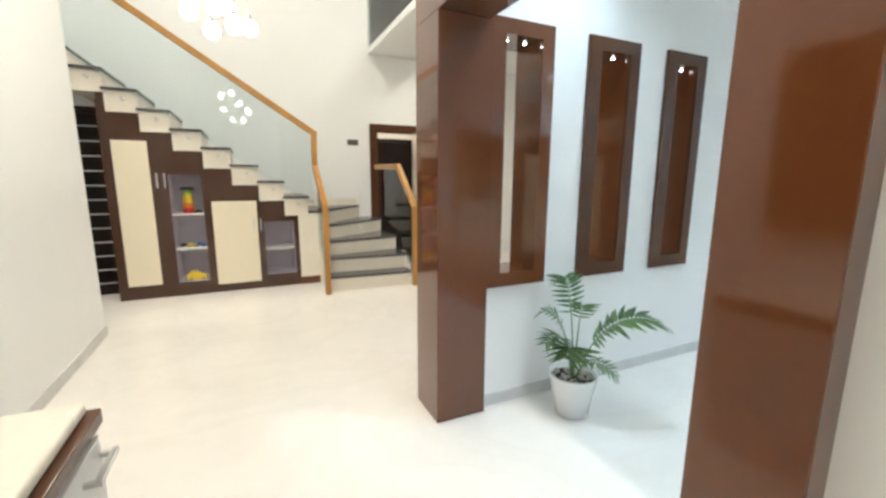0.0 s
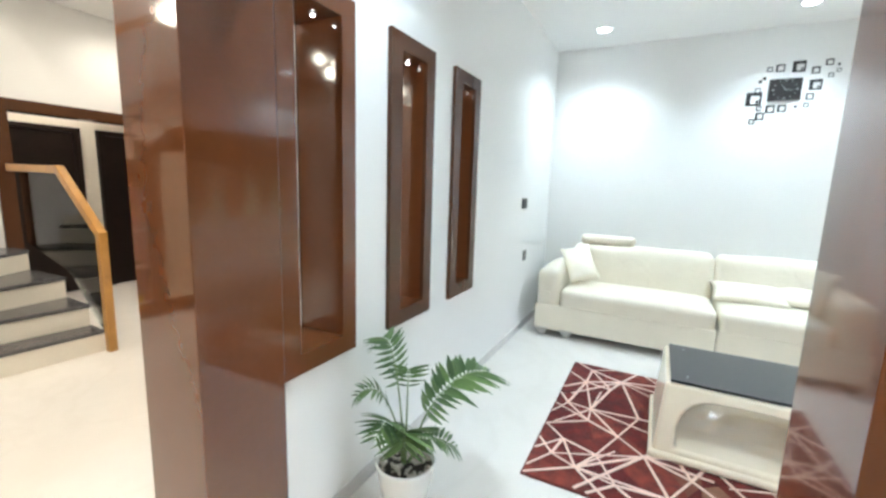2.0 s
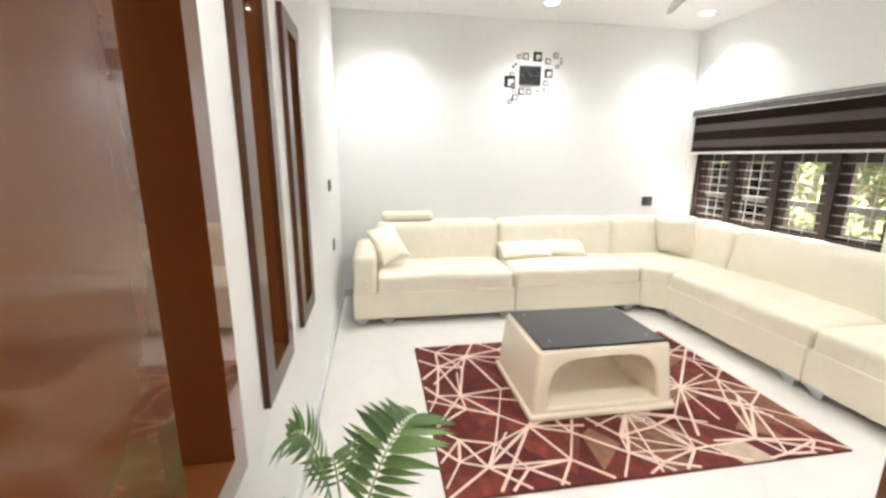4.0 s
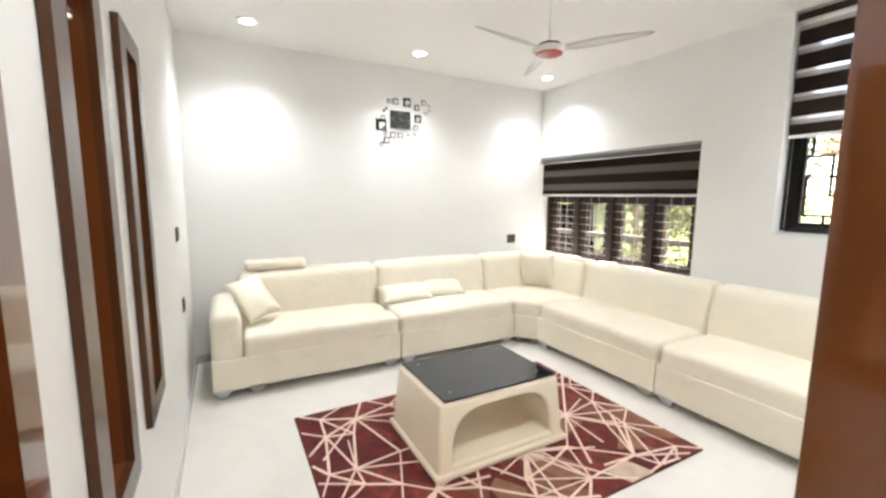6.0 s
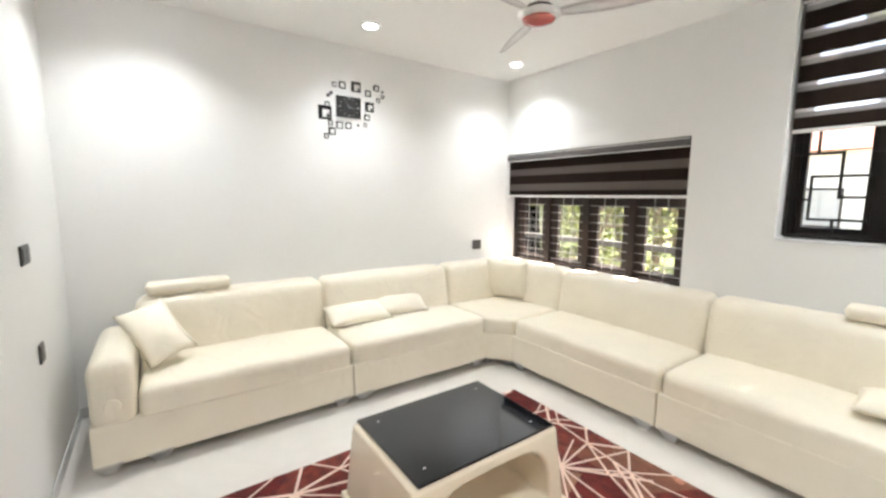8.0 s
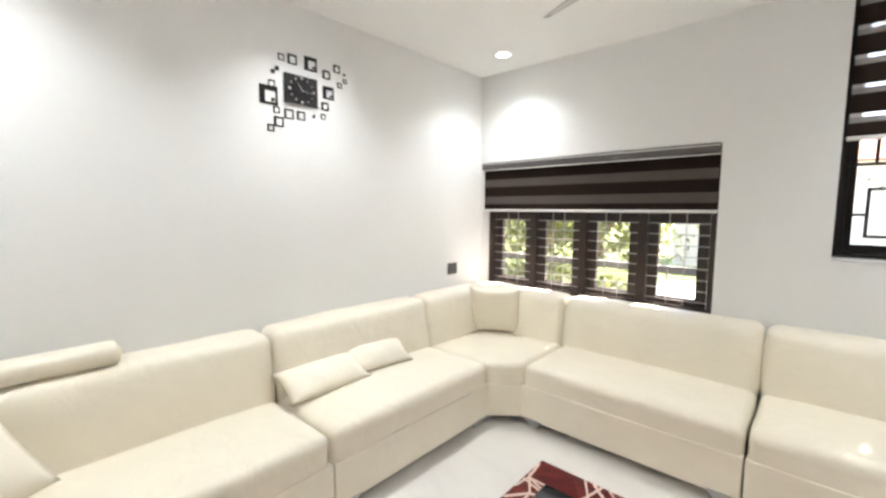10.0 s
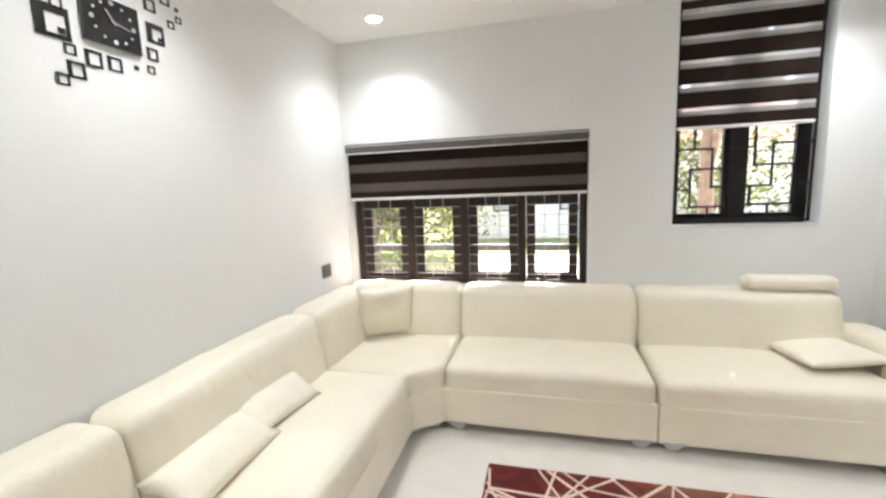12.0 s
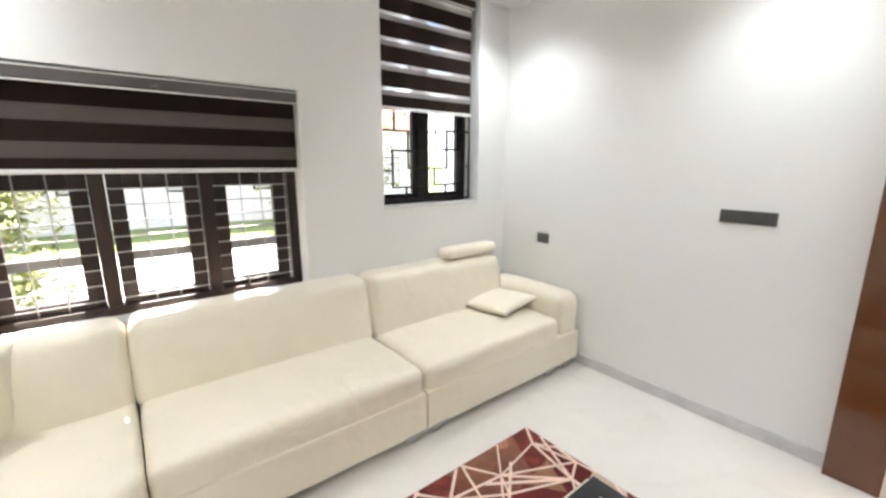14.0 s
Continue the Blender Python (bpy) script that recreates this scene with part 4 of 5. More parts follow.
# ---- wall clock, switches, ceiling lamps, fan ----
def wall_clock():
    t = thing("wall_clock", "black square wall clock amid small mirrored squares", "wall clock", (X_E, 0.218, 2.402))
    x = X_E
    face = part("clock_face", boxes((x - 0.022, x - 0.001, 0.098, 0.338, 2.305, 2.498), bevel=0.003), CLOCKB, t)
    cy, cz = 0.218, 2.402
    for k in range(12):
        a = math.pi * k / 6
        s = 0.010 if k % 3 == 0 else 0.006
        yy, zz = cy - 0.088 * math.sin(a), cz + 0.078 * math.cos(a)
        bm = bmesh.new()
        cyl(bm, (x - 0.0225, yy, zz), (x - 0.025, yy, zz), s, seg=12)
        part("hour_mark", bm, SILVER, face)
    for ang, ln, w in ((-35, 0.055, 0.004), (100, 0.075, 0.003)):
        a = radians(ang)
        d, nn = Vector((0, -math.sin(a), math.cos(a))), Vector((0, math.cos(a), math.sin(a)))
        c = Vector((x - 0.027, cy, cz))
        bm = bmesh.new()
        q = [c - d * 0.012 + nn * w, c - d * 0.012 - nn * w, c + d * ln - nn * w * 0.4, c + d * ln + nn * w * 0.4]
        lo = [bm.verts.new(v) for v in q]
        hi = [bm.verts.new(v - Vector((0.002, 0, 0))) for v in q]
        bm.faces.new(hi)
        bm.faces.new(lo[::-1])
        for k in range(4):
            bm.faces.new((lo[k], lo[(k + 1) % 4], hi[(k + 1) % 4], hi[k]))
        bmesh.ops.recalc_face_normals(bm, faces=bm.faces)
        part("clock_hand", bm, SILVER, face)
    tiles = [(0.348, 2.591, 0.046, 0), (0.271, 2.595, 0.07, 1), (0.137, 2.597, 0.102, 2), (0.016, 2.555, 0.063, 1), (-0.07, 2.615, 0.058, 1), (-0.135, 2.59, 0.019, 3), (-0.139, 2.543, 0.034, 0), (-0.091, 2.505, 0.039, 0), (0.003, 2.431, 0.096, 2), (0.032, 2.333, 0.06, 1), (0.049, 2.26, 0.039, 0), (0.122, 2.25, 0.022, 3), (0.22, 2.238, 0.066, 1), (0.306, 2.236, 0.072, 1), (0.391, 2.249, 0.046, 0), (0.378, 2.175, 0.07, 1), (0.433, 2.129, 0.048, 0), (0.44, 2.334, 0.13, 2), (0.418, 2.409, 0.048, 0), (0.407, 2.487, 0.029, 3), (0.379, 2.512, 0.029, 3)]
    for y, z, s, k in tiles:
        s = s * 0.92
        d = 0.006
        if k == 3:
            bm = boxes((x - d, x - 0.0005, y - s / 2, y + s / 2, z - s / 2, z + s / 2), bevel=0.001, seg=1)
        else:
            ty, by, tz = (0.30, 0.12, 0.14) if k == 2 else ((0.22, 0.14, 0.14) if k == 1 else (0.17, 0.14, 0.14))
            a0, a1, b0, b1 = y - s / 2, y + s / 2, z - s / 2, z + s / 2
            i0, i1, j0, j1 = a0 + s * by, a1 - s * ty, b0 + s * tz, b1 - s * (0.26 if k == 2 else 0.18)
            rows = [(x - d, x - 0.0005, a0, i0, b0, b1), (x - d, x - 0.0005, i1, a1, b0, b1), (x - d, x - 0.0005, i0, i1, b0, j0), (x - d, x - 0.0005, i0, i1, j1, b1)]
            if k == 2:
                rows.append((x - d, x - 0.0005, i0 + s * 0.05, i0 + s * 0.24, j0 + s * 0.05, j0 + s * 0.24))
            bm = boxes(*rows)
        part("mirror_square", bm, CLOCKB, t)
    world_parts(t)
    t.matrix_basis = Matrix.Translation((X_E, 0.188, 2.417))
    return t


wall_clock()


def switch_plate(label, c, w, h, normal, n):
    """A dark plate with n rocker keys; normal names the way it faces."""
    t = thing("switch_plate", label, "light switch", c, "dark wall switches")

    def place(u0, u1, v0, v1, d0, d1):
        if normal in ("+x", "-x"):
            s = 1 if normal == "+x" else -1
            xs = sorted((s * d0, s * d1))
            return (xs[0], xs[1], u0, u1, v0, v1)
        s = 1 if normal == "+y" else -1
        ys = sorted((s * d0, s * d1))
        return (u0, u1, ys[0], ys[1], v0, v1)
    part("plate", boxes(place(-w / 2, w / 2, -h / 2, h / 2, 0.0, 0.010), bevel=0.003), SWITCH, t)
    k = (w - 0.02) / n
    for i in range(n):
        a = -w / 2 + 0.01 + k * i
        part("rocker_key", boxes(place(a + 0.002, a + k - 0.002, -h / 2 + 0.012, h / 2 - 0.012, 0.010, 0.0135), bevel=0.0015, seg=1), SWITCH, t)


switch_plate("wide dark grey switch plate on the white wall", (X_W, 0.10, 1.345), 0.285, 0.078, "+x", 8)
switch_plate("small dark grey socket plate above the sofa arm", (X_W, -1.369, 1.014), 0.12, 0.085, "+x", 2)
switch_plate("dark grey socket plate beside the window", (X_E, -1.391, 1.037), 0.13, 0.11, "-x", 2)
switch_plate("dark grey switch plate on the pierced wall", (4.567, Y_N, 1.31), 0.15, 0.095, "-y", 2)
switch_plate("small dark socket plate low on the wall", (4.667, Y_N, 0.785), 0.09, 0.10, "-y", 1)
switch_plate("dark grey switch plate on the stair wall", (1.895, Y_B, 1.855), 0.16, 0.08, "-y", 3)


def downlight(x, y, z, mat, watts, color, radius=0.055, spread=163):
    t = thing("downlight", "round recessed ceiling downlight, switched on", "ceiling light", (x, y, z), "recessed downlights")
    part("trim_ring", lathe([(radius, -0.002), (radius + 0.002, -0.010), (radius + 0.020, -0.008), (radius + 0.024, 0.0)], 28), RAILW, t)
    bm = bmesh.new()
    cyl(bm, (0, 0, -0.012), (0, 0, -0.004), radius, seg=28)
    part("lens", bm, mat, t, "glowing frosted lens")
    lamp = bpy.data.lights.new("downlight_lamp", "SPOT")
    lamp.energy, lamp.color, lamp.spot_size, lamp.spot_blend, lamp.shadow_soft_size = watts * 6, color, radians(spread), 1.0, radius
    ob = new("downlight_lamp", lamp)
    ob.matrix_world = look((x, y, z - 0.016), (x, y, z - 1))


for x in (5.02, 2.02):
    for y in (1.72, 0.20, -1.44):
        downlight(x, y, CEIL_Z, LAMPC, LIVING_W, COOL, spread=128)


def ceiling_fan():
    t = thing("ceiling_fan", "white three-blade ceiling fan with a red trim, at rest", "ceiling fan", (3.40, 0.005, CEIL_Z))
    z = 2.56 - CEIL_Z
    part("canopy", lathe([(0.02, -0.075), (0.05, -0.07), (0.065, -0.03), (0.068, 0.0)], 24), FANW, t, smooth=True)
    bm = bmesh.new()
    cyl(bm, (0, 0, z + 0.03), (0, 0, -0.06), 0.009, seg=14)
    part("downrod", bm, FANW, t)
    part("motor", lathe([(0.03, z - 0.03), (0.085, z - 0.028), (0.110, z - 0.012), (0.108, z + 0.002), (0.07, z + 0.018), (0.062, z + 0.034), (0.02, z + 0.040)], 28), FANW, t, smooth=True)
    part("trim_band", lathe([(0.02, z - 0.040), (0.06, z - 0.039), (0.084, z - 0.034), (0.088, z - 0.028), (0.02, z - 0.027)], 28), FANRED, t, "glossy red trim")
    part("dark_ring", lathe([(0.066, z + 0.020), (0.072, z + 0.024), (0.070, z + 0.032), (0.060, z + 0.033)], 28), BLACKMETAL, t)
    for ang in (95, 215, 335):
        bm = bmesh.new()
        n = 12
        rows = []
        for i in range(n + 1):
            u = i / n
            r = 0.08 + 0.54 * u
            w = 0.026 + 0.026 * math.sin(math.pi * min(1, u * 1.15)) * (1 - 0.25 * u)
            if i == n:
                w = 0.016
            tilt = -0.24
            rows.append([bm.verts.new((r, s * w, z - 0.004 + s * w * tilt + 0.012 * u)) for s in (-1, -0.3, 0.4, 1)])
        for a, b in zip(rows, rows[1:]):
            for k in range(3):
                bm.faces.new((a[k], b[k], b[k + 1], a[k + 1]))
        bmesh.ops.solidify(bm, geom=bm.faces[:], thickness=0.006)
        b = part("blade", bm, FANW, t, smooth=True)
        b.matrix_basis = pose(0, 0, 0, 0, 0, ang)


ceiling_fan()


# ---- stair hall ----
RISE, GOING, NOSE = 0.1855, 0.273, 1.11


def nosing(n):
    return NOSE - GOING * (n - 6)


def bar(bm, p, q, w, h=None):
    """A square bar between two points."""
    h = w if h is None else h
    a, b = Vector(p), Vector(q)
    d = (b - a).normalized()
    side = d.cross(Vector((0, 0, 1)))
    side = side.normalized() if side.length > 0.05 else Vector((1, 0, 0))
    up = side.cross(d).normalized()
    ends = [[bm.verts.new(c + side * (w / 2 * i) + up * (h / 2 * j)) for i, j in ((-1, -1), (1, -1), (1, 1), (-1, 1))] for c in (a, b)]
    bm.faces.new(ends[0][::-1])
    bm.faces.new(ends[1])
    for k in range(4):
        bm.faces.new((ends[0][k], ends[0][(k + 1) % 4], ends[1][(k + 1) % 4], ends[1][k]))
    bmesh.ops.recalc_face_normals(bm, faces=bm.faces)


def staircase():
    t = thing("staircase", "winding stair with dark granite treads and cream risers", "staircase", kind="structure")
    winders = {
        1: [(1.22, 5.14), (2.25, 5.08), (2.25, 5.33), (1.24, 5.40)],
        2: [(1.24, 5.36), (2.25, 5.29), (2.25, 5.72), (1.27, 5.56)],
        3: [(1.27, 5.52), (2.25, 5.68), (2.21, 6.31), (1.28, 5.70)],
        4: [(1.28, 5.66), (2.21, 6.27), (2.20, 6.595), (1.93, 6.595), (1.22, 5.72)],
        5: [(1.22, 5.69), (1.96, 6.595), (1.08, 6.595), (1.08, 5.69)]}
    for n, p in winders.items():
        z = RISE * n
        bm = bmesh.new()
        prism(bm, p, z - 0.03, z)
        bmesh.ops.bevel(bm, geom=bm.edges[:], offset=0.004, segments=2, profile=0.5, affect="EDGES")
        part("tread", bm, GRANITE, t)
        c = sum((Vector(v) for v in p), Vector((0, 0))) / len(p)
        bm = bmesh.new()
        prism(bm, [tuple(c + (Vector(v) - c) * 0.985 + Vector((0, 0.014))) if v[1] < 6.5 else v for v in p], 0.0, z - 0.03)
        part("step_block", bm, CREAM, t)
    for n in range(6, 17):
        z, x = RISE * n, nosing(n)
        part("tread", boxes((x - GOING - 0.03, x, 5.655, 6.595, z - 0.03, z), bevel=0.004), GRANITE, t)
        part("step_block", boxes((x - GOING - 0.016, x - 0.016, 5.685, 6.595, max(0.0, z - 0.235), z - 0.03)), CREAM, t)
        bm = bmesh.new()
        cyl(bm, (x - 0.13, 5.690, z - 0.10), (x - 0.13, 5.620, z - 0.10), 0.016, seg=14)
        part("glass_clamp", bm, STEEL, t)
    part("side_panel", boxes((0.975, 1.205, 5.684, 5.72, 0.0, RISE * 6 - 0.235), bevel=0.003), CREAM, t)
    part("plinth", boxes((0.973, 1.207, 5.676, 5.684, 0.0, 0.095)), BROWN, t)
    part("wall_skirting", boxes((1.10, 1.92, 6.583, 6.597, RISE * 5, RISE * 5 + 0.10)), CREAM, t)


staircase()


def stair_railing(name, label, path, panes):
    t = thing(name, label, "railing", path[0], "stair railings")
    for a, b in zip(path, path[1:]):
        bm = bmesh.new()
        d = (Vector(b) - Vector(a)).normalized() * 0.022
        bar(bm, Vector(a) - (d if a is not path[0] else d * 0), Vector(b) + d, 0.062, 0.066)
        bmesh.ops.bevel(bm, geom=bm.edges[:], offset=0.006, segments=2, profile=0.5, affect="EDGES")
        part("newel_post" if abs(a[2] - b[2]) > 0.3 and abs(a[1] - b[1]) < 0.05 and abs(a[0] - b[0]) < 0.05 else "handrail", bm, TEAK, t)
    for outline, axis, at in panes:
        bm = bmesh.new()
        prism(bm, outline, at - 0.005, at + 0.005, axis)
        p = part("glass_panel", bm, GLASS, t, "clear greenish glass")
        p.visible_shadow = False
    return world_parts(t)


SL = 0.655
stair_railing("stair_railing", "honey wood handrail with clear glass panels on the stair side",
              [(1.20, 5.06, 0.0), (1.205, 5.06, 1.02), (1.19, 5.62, 1.47), (1.20, 5.63, 1.865), (-2.2, 5.63, 1.865 + 3.4 * SL)],
              [([(5.09, 0.10), (5.60, 0.55), (5.60, 1.44), (5.09, 1.0)], "x", 1.20),
               ([(1.17, 0.98), (1.17, 1.84), (-2.2, 1.84 + 3.37 * SL), (-2.2, 0.98 + 3.37 * 0.68)], "y", 5.63)])
stair_railing("stair_railing", "short honey wood handrail with a glass panel by the doorway",
              [(2.275, 5.05, 0.0), (2.275, 5.05, 0.985), (2.262, 5.62, 1.49), (2.225, 6.50, 1.50)],
              [([(5.08, 0.12), (5.64, 0.62), (6.46, 0.80), (6.46, 1.47), (5.64, 1.46), (5.08, 0.97)], "x", 2.262)])
stair_railing("landing_railing", "clear glass balustrade on the upper landing edge",
              [(2.20, 2.60, 4.25), (2.20, 6.55, 4.25)], [([(2.60, 3.20), (6.55, 3.20), (6.55, 4.22), (2.60, 4.22)], "x", 2.15)])


def stair_cabinet():
    t = thing("stair_cabinet", "dark brown and cream cabinet built under the stairs", "cabinet", (0.05, 5.7, 0))
    holes = [(-0.345, -0.035, 0.155, 1.36), (0.58, 0.92, 0.16, 0.81)]
    xs = sorted({-0.885, 0.972, *[h for q in holes for h in q[:2]], *[nosing(n) - 0.016 for n in range(7, 14)]})
    xs = [x for x in xs if -0.886 < x < 0.973]
    for a, b in zip(xs, xs[1:]):
        n = 6 + math.floor((NOSE - 0.016 - (a + b) / 2) / GOING)
        top = RISE * n - 0.24
        hole = [h for h in holes if h[0] - 1e-4 <= a and b <= h[1] + 1e-4]
        if hole:
            part("carcass_panel", boxes((a, b, 5.69, 5.71, 0, hole[0][2])), DEEPBROWN, t)
            part("carcass_panel", boxes((a, b, 5.69, 5.71, hole[0][3], top)), DEEPBROWN, t)
        else:
            part("carcass_panel", boxes((a, b, 5.69, 5.71, 0, top)), DEEPBROWN, t)
    part("side_panel", boxes((-0.90, -0.886, 5.69, 6.58, 0, 2.10)), DEEPBROWN, t)
    for x0, x1, z0, z1, hx in ((-0.81, -0.50, 0.155, 1.71, None), (0.045, 0.512, 0.095, 1.065, 0.470)):
        d = part("door", boxes((x0, x1, 5.672, 5.690, z0, z1), bevel=0.003), CREAMLAM, t, "cream gloss door")
        if hx:
            bm = bmesh.new()
            bar(bm, (hx, 5.648, 0.70), (hx, 5.648, 0.88), 0.014)
            bar(bm, (hx, 5.648, 0.715), (hx, 5.673, 0.715), 0.01)
            bar(bm, (hx, 5.648, 0.865), (hx, 5.673, 0.865), 0.01)
            part("handle", bm, STEEL, d)
    for hx, z in ((-0.445, 1.22), (-0.375, 1.22), (0.545, 0.70)):
        bm = bmesh.new()
        bar(bm, (hx, 5.665, z), (hx, 5.665, z + 0.16), 0.014)
        bar(bm, (hx, 5.665, z + 0.015), (hx, 5.69, z + 0.015), 0.01)
        bar(bm, (hx, 5.665, z + 0.145), (hx, 5.69, z + 0.145), 0.01)
        part("handle", bm, STEEL, t)
    for (x0, x1, z0, z1), boards in zip(holes, ((0.54, 0.93), (0.48,))):
        s = part("open_shelf", boxes((x0 - 0.012, x1 + 0.012, 6.05, 6.065, z0 - 0.012, z1 + 0.012), (x0 - 0.012, x0, 5.71, 6.05, z0 - 0.012, z1 + 0.012), (x1, x1 + 0.012, 5.71, 6.05, z0 - 0.012, z1 + 0.012), (x0, x1, 5.71, 6.05, z0 - 0.012, z0), (x0, x1, 5.71, 6.05, z1, z1 + 0.012)), LILAC, t, "lilac white shelf lining")
        for z in boards:
            part("shelf_board", boxes((x0 + 0.001, x1 - 0.001, 5.715, 6.049, z - 0.018, z)), RAILW, s)
    return world_parts(t)


stair_cabinet()


def plain(name, color, rough=0.4):
    return material(name, color, rough, vary=0.08, scale=12, grain=80, bump=0)


TOYS = [plain("yellow_toy_plastic", (0.75, 0.55, 0.03)), plain("orange_toy_plastic", (0.75, 0.22, 0.03)), plain("red_toy_plastic", (0.6, 0.03, 0.03)), plain("green_toy_plastic", (0.25, 0.5, 0.06)), plain("black_toy_plastic", (0.03, 0.03, 0.035)), plain("blue_toy_plastic", (0.10, 0.14, 0.35))]


def stacking_toy():
    t = thing("stacking_toy", "rainbow coloured stacking cup toy on the shelf", "toy", (-0.20, 5.86, 0.93))
    z = 0.0
    for k, (r, h, m) in enumerate(((0.058, 0.06, 2), (0.056, 0.055, 1), (0.053, 0.05, 0), (0.048, 0.05, 0), (0.045, 0.04, 3))):
        part("ring", lathe([(r * 0.92, z), (r, z + 0.008), (r, z + h - 0.008), (r * 0.92, z + h)], 20), TOYS[m], t, smooth=False)
        z += h
    part("lid", lathe([(0.04, z), (0.075, z + 0.006), (0.075, z + 0.030), (0.04, z + 0.045)], 20), TOYS[4], t, "dark flat lid")


stacking_toy()


def toy_car(label, x, y, z, yaw, m, s=1.0):
    t = thing("toy_car", label, "toy", (x, y, z), "toys on the shelf")
    t.matrix_basis = pose(x, y, z, 0, 0, yaw)
    bm = bmesh.new()
    prism(bm, [(-0.045 * s, 0.010), (0.045 * s, 0.010), (0.045 * s, 0.026 * s), (0.022 * s, 0.030 * s), (0.010 * s, 0.045 * s), (-0.022 * s, 0.045 * s), (-0.034 * s, 0.030 * s), (-0.045 * s, 0.028 * s)], -0.018 * s, 0.018 * s, "y")
    part("body", bm, TOYS[m], t)
    for dx in (-0.027, 0.027):
        for dy in (-0.019, 0.019):
            bm = bmesh.new()
            cyl(bm, (dx * s, dy * s - 0.004, 0.011), (dx * s, dy * s + 0.004, 0.011), 0.011, seg=14)
            part("wheel", bm, TOYS[4], t)


toy_car("small yellow toy car on the shelf", -0.20, 5.80, 0.54, 10, 0)
toy_car("small black toy car on the shelf", -0.28, 5.84, 0.54, 40, 4)
toy_car("small blue toy car on the shelf", -0.105, 5.82, 0.54, -20, 5, 1.2)
toy_car("small black toy car beside the stacking toy", -0.10, 5.80, 0.93, 15, 4, 0.9)
toy_car("long yellow toy truck on the lowest shelf", -0.18, 5.80, 0.155, 8, 0, 2.2)


def dark_rack():
    t = thing("slatted_rack", "tall dark wood rack with thin steel bars beside the cabinet", "rack", (-1.2, 6.35, 0))
    part("frame", boxes((-1.62, -1.59, 6.10, 6.58, 0, 2.08), (-0.955, -0.925, 6.10, 6.58, 0, 2.08), (-1.59, -0.955, 6.10, 6.58, 2.05, 2.08), (-1.59, -0.955, 6.55, 6.58, 0, 2.05), (-1.59, -0.955, 6.10, 6.55, 0, 0.03)), DARKWOOD, t)
    for k in range(12):
        z = 0.12 + 0.16 * k
        bm = bmesh.new()
        cyl(bm, (-1.59, 6.14, z), (-0.955, 6.14, z), 0.008, seg=10)
        part("crossbar", bm, STEEL, t)
    return world_parts(t)


dark_rack()


def chandelier():
    t = thing("chandelier", "cluster chandelier of glowing warm glass globes on thin rods", "chandelier", (0.32, 3.52, TOP))
    part("canopy", lathe([(0.15, -0.04), (0.16, -0.03), (0.16, 0.0)], 32), STEEL, t)
    for x, y, z in ((0.18, 3.50, 2.36), (0.43, 3.25, 2.24), (0.31, 3.92, 2.54), (0.40, 3.62, 2.45), (0.16, 3.78, 2.52), (0.52, 3.60, 2.34), (0.30, 3.42, 2.24)):
        dx, dy = x - 0.32, y - 3.52
        bm = bmesh.new()
        cyl(bm, (dx, dy, z - TOP + 0.06), (dx * 0.35, dy * 0.35, -0.03), 0.004, seg=8)
        part("rod", bm, STEEL, t)
        bm = bmesh.new()
        bmesh.ops.create_icosphere(bm, subdivisions=3, radius=0.048, matrix=Matrix.Translation((dx, dy, z - TOP)))
        g = part("globe", bm, GLOBEM, t, "glowing warm glass globe", smooth=True)
        bm = bmesh.new()
        cyl(bm, (dx, dy, z - TOP + 0.046), (dx, dy, z - TOP + 0.085), 0.022, 0.012, 14)
        part("socket", bm, STEEL, g)


chandelier()
for x, y in ((0.3, 0.4), (0.3, 2.3), (0.3, 4.9), (-1.9, 4.6)):
    downlight(x, y, TOP, LAMPW, HALL_W * 2.2, WARM)
for x, y in ((3.0, 4.4), (4.5, 4.4), (3.2, 6.05)):
    downlight(x, y, 3.12, LAMPW, HALL_W * 0.35, WARM)
# unseen lamp, added to brighten the space above the upper landing
downlight(3.6, 4.6, TOP, LAMPW, HALL_W * 1.8, WARM)
downlight(2.9, 7.15, 2.70, LAMPW, HALL_W * 0.35, WARM)


def side_cabinet():
    t = thing("side_cabinet", "white cabinet with a cream marble top and brown edge", "cabinet", (-0.35, 1.0, 0))
    x1, y1, z = 0.058, 1.57, 0.785
    part("body", boxes((-0.735, x1 - 0.02, 0.35, y1 - 0.03, 0.0, z - 0.06), bevel=0.003), RAILW, t)
    part("edge_board", boxes((-0.735, x1, 0.33, y1, z - 0.06, z - 0.02), bevel=0.004), FRAMEB, t)
    part("top", soft(-0.735, x1 - 0.022, 0.33, y1 - 0.02, z - 0.02, z + 0.015, 0.012, n=6), CREAM, t, "cream marble top")
    for y in (0.72, 1.46):
        d = part("drawer_front", boxes((x1 - 0.020, x1 - 0.002, y - 0.46 if y > 1 else 0.37, y + 0.075 if y > 1 else y + 0.26, 0.10, z - 0.075), bevel=0.002), RAILW, t)
        bm = bmesh.new()
        bar(bm, (x1 + 0.026, y - 0.06, z - 0.125), (x1 + 0.026, y + 0.08, z - 0.125), 0.014)
        bar(bm, (x1 - 0.004, y - 0.055, z - 0.125), (x1 + 0.026, y - 0.055, z - 0.125), 0.012)
        bar(bm, (x1 - 0.004, y + 0.065, z - 0.125), (x1 + 0.026, y + 0.065, z - 0.125), 0.012)
        part("handle", bm, STEEL, d)
    return world_parts(t)


side_cabinet()
bm = boxes((-0.748, -0.715, 1.30, 1.78, 1.02, 2.08), bevel=0.004)
tagged(part("wall_panel", bm, FRAMEB), "dark brown laminate panel on the hall wall", "wall panel")
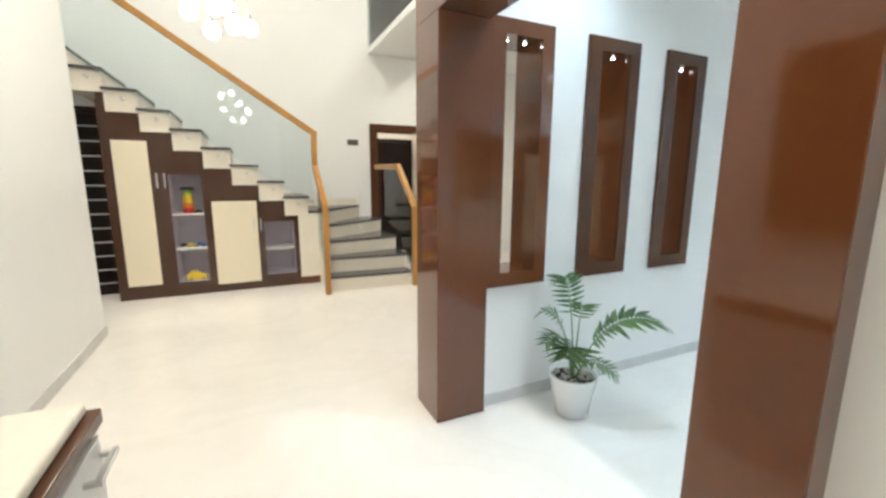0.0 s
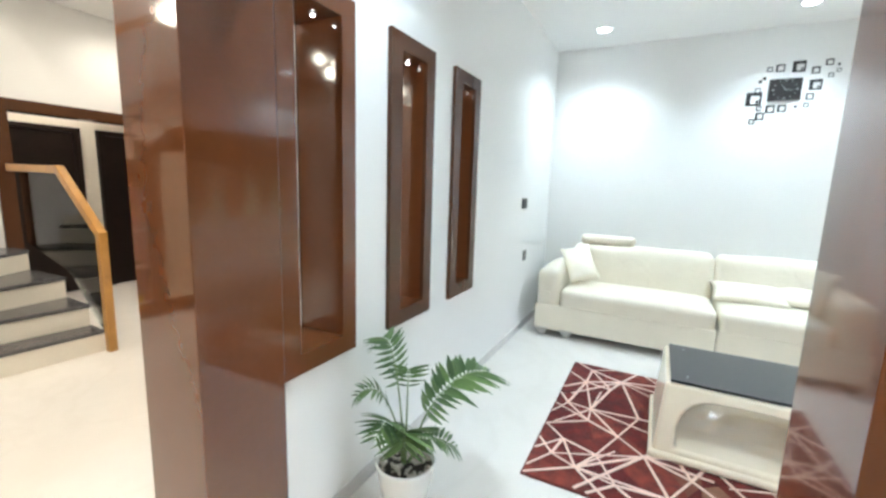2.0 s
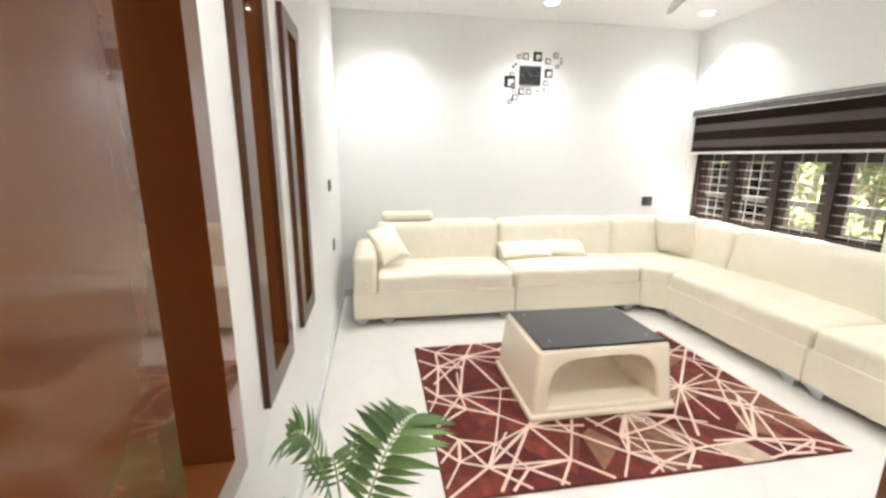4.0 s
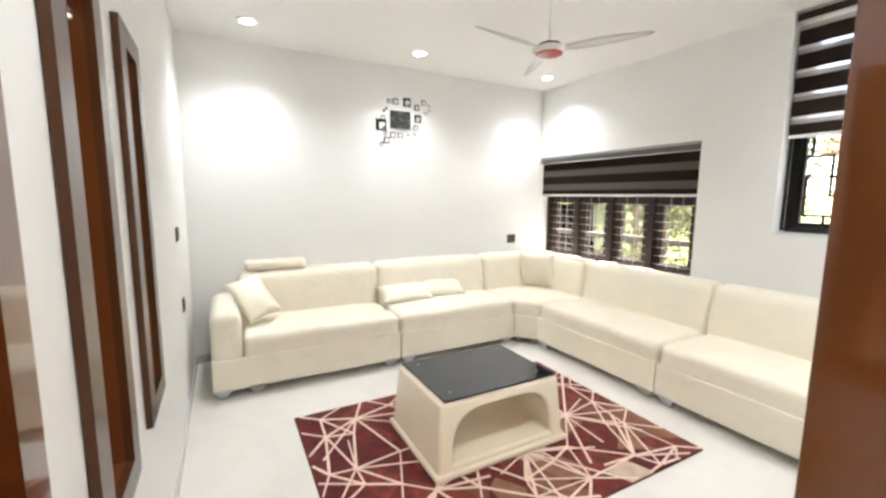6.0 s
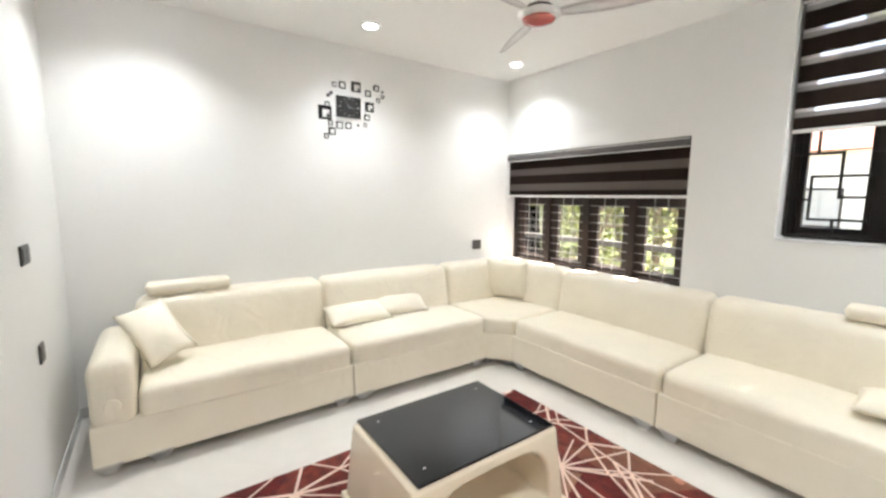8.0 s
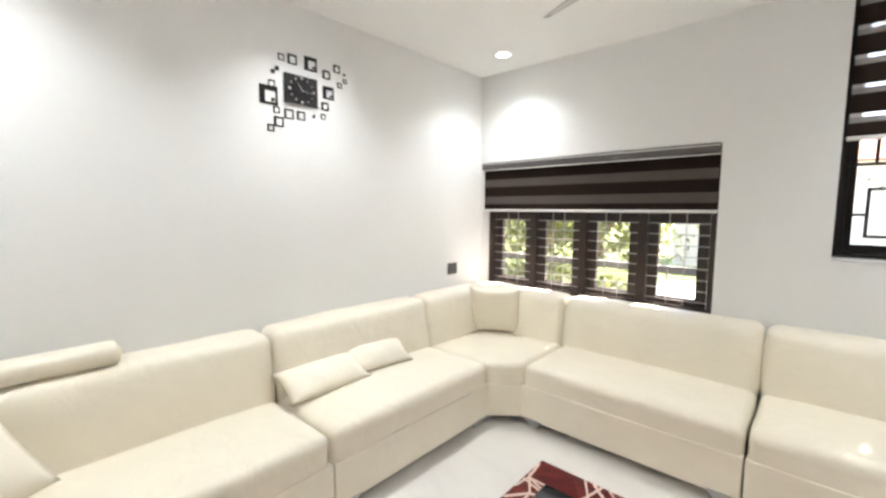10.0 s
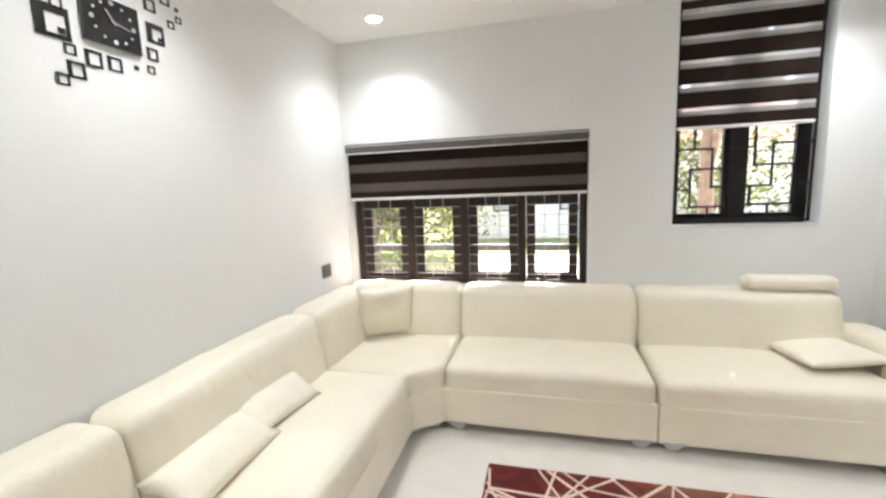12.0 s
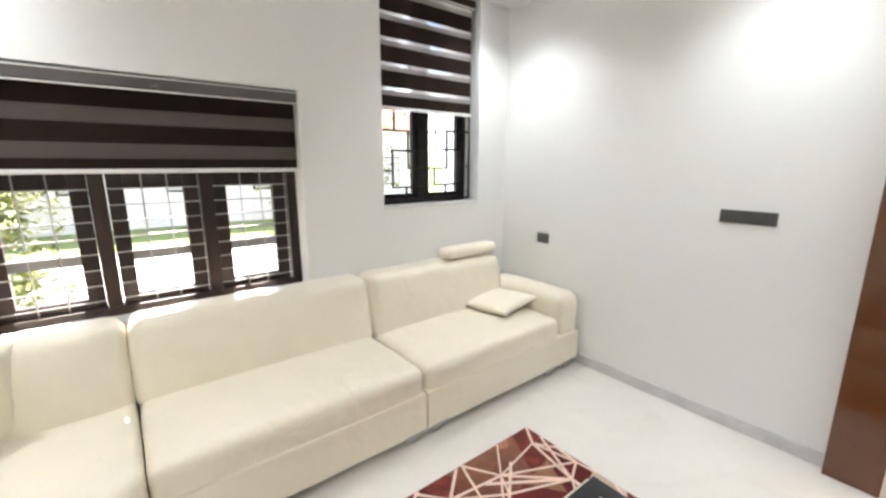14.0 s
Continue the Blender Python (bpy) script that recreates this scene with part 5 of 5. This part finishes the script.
bm = boxes((-0.748, -0.72, 2.70, 2.83, 0.0, 2.12), bevel=0.004)
tagged(part("door_trim", bm, FRAMEB), "dark brown door trim on the hall wall", "trim", kind="structure")


# ---- potted palm ----
def palm():
    px, py = 2.065, 2.0
    t = thing("potted_palm", "green palm in a white pot with pebbles by the wall", "potted plant", (px, py, 0))
    pot = part("pot", lathe([(0.088, 0.0), (0.094, 0.006), (0.118, 0.15), (0.132, 0.222), (0.137, 0.238), (0.134, 0.246), (0.125, 0.242), (0.121, 0.215), (0.06, 0.213)], 40), POT, t, smooth=True)
    part("soil", lathe([(0.118, 0.195), (0.121, 0.217), (0.10, 0.222)], 30), SOIL, t)
    rnd = random.Random(4)
    pm = bmesh.new()
    bmesh.ops.create_icosphere(pm, subdivisions=1, radius=1)
    mesh = bpy.data.meshes.new("pebble")
    pm.to_mesh(mesh)
    pm.free()
    mesh.materials.append(PEBBLE)
    mesh.shade_smooth()
    for k in range(70):
        a, r = rnd.uniform(0, 6.28), 0.112 * rnd.random() ** 0.5
        o = new("pebble", mesh)
        o.parent = t
        s = rnd.uniform(0.008, 0.015)
        o.matrix_basis = Matrix.Translation((r * math.cos(a), r * math.sin(a), 0.224)) @ Euler((0, 0, a * 3)).to_matrix().to_4x4() @ Matrix.Diagonal((s * 1.3, s, s * 0.7, 1))
    # one leaflet: a folded, tapering blade along +x
    lm = bmesh.new()
    n = 7
    mid, lft, rgt = [], [], []
    for i in range(n + 1):
        u = i / n
        w = 0.076 * math.sin(math.pi * min(1, 0.08 + 0.92 * u) ** 0.75) if i < n else 0.0
        drop = -0.16 * u * u
        mid.append(lm.verts.new((u, 0, drop)))
        if 0 < i < n:
            lft.append(lm.verts.new((u, w, drop + w * 0.35)))
            rgt.append(lm.verts.new((u, -w, drop + w * 0.35)))
    for sd in (lft, rgt):
        lm.faces.new((mid[0], mid[1], sd[0]))
        for i in range(n - 2):
            lm.faces.new((mid[i + 1], mid[i + 2], sd[i + 1], sd[i]))
        lm.faces.new((mid[n - 1], mid[n], sd[-1]))
    bmesh.ops.recalc_face_normals(lm, faces=lm.faces)
    leaf = bpy.data.meshes.new("leaflet")
    lm.to_mesh(leaf)
    lm.free()
    leaf.materials.append(LEAF)
    leaf.shade_smooth()

    def frond(off, tip_z, lift, bare, pairs, length, droop=0.0):
        p0 = Vector((off[0] * 0.06, off[1] * 0.06, 0.215))
        p3 = Vector((off[0], off[1], tip_z))
        p1 = Vector((off[0] * 0.12, off[1] * 0.12, 0.215 + lift * 0.65))
        p2 = Vector((off[0] * 0.55, off[1] * 0.55, max(tip_z, 0.215) + lift * 0.35 + droop))

        def at(u):
            v = 1 - u
            return p0 * v ** 3 + p1 * 3 * v * v * u + p2 * 3 * v * u * u + p3 * u ** 3
        bm = bmesh.new()
        for k in range(14):
            cyl(bm, at(k / 14), at((k + 1) / 14), 0.0052 * (1 - 0.75 * k / 14), 0.0052 * (1 - 0.75 * (k + 1) / 14), 7)
        f = part("frond", bm, STEM, t, smooth=True)
        for k in range(pairs):
            u = bare + (1 - bare) * (k + 0.3) / pairs
            c, d = at(u), (at(min(1, u + 0.02)) - at(u - 0.02)).normalized()
            side = d.cross(Vector((0, 0, 1)))
            side = side.normalized() if side.length > 0.1 else Vector((off[1], -off[0], 0)).normalized()
            up = side.cross(d).normalized()
            v = (u - bare) / (1 - bare)
            ln = length * (0.55 + 0.9 * math.sin(math.pi * (0.12 + 0.80 * v))) * rnd.uniform(0.9, 1.08) * 0.72
            for s in (-1, 1):
                fwd = 0.15 + 0.75 * v * v + rnd.uniform(-0.08, 0.08)
                ax = (side * s + d * fwd + up * (0.12 + rnd.uniform(-0.1, 0.1))).normalized()
                zz = (up - ax * up.dot(ax)).normalized()
                yy = zz.cross(ax)
                m = Matrix(((ax.x, yy.x, zz.x, c.x), (ax.y, yy.y, zz.y, c.y), (ax.z, yy.z, zz.z, c.z), (0, 0, 0, 1)))
                o = new("leaflet", leaf)
                o.parent = f
                o.matrix_basis = m @ Matrix.Diagonal((ln, ln * rnd.uniform(0.85, 1.1), ln, 1))
    frond((0.0, 0.15), 0.75, 0.44, 0.42, 14, 0.125)
    frond((0.335, -0.255), 0.575, 0.36, 0.34, 18, 0.20, -0.03)
    frond((-0.15, 0.16), 0.56, 0.36, 0.45, 11, 0.11)
    frond((-0.11, -0.06), 0.38, 0.22, 0.25, 13, 0.175, 0.04)
    frond((0.14, -0.19), 0.27, 0.16, 0.35, 11, 0.115, 0.06)
    frond((0.10, 0.05), 0.60, 0.34, 0.55, 9, 0.10)
    frond((-0.20, 0.02), 0.44, 0.30, 0.38, 12, 0.13, 0.02)
    return t


palm()
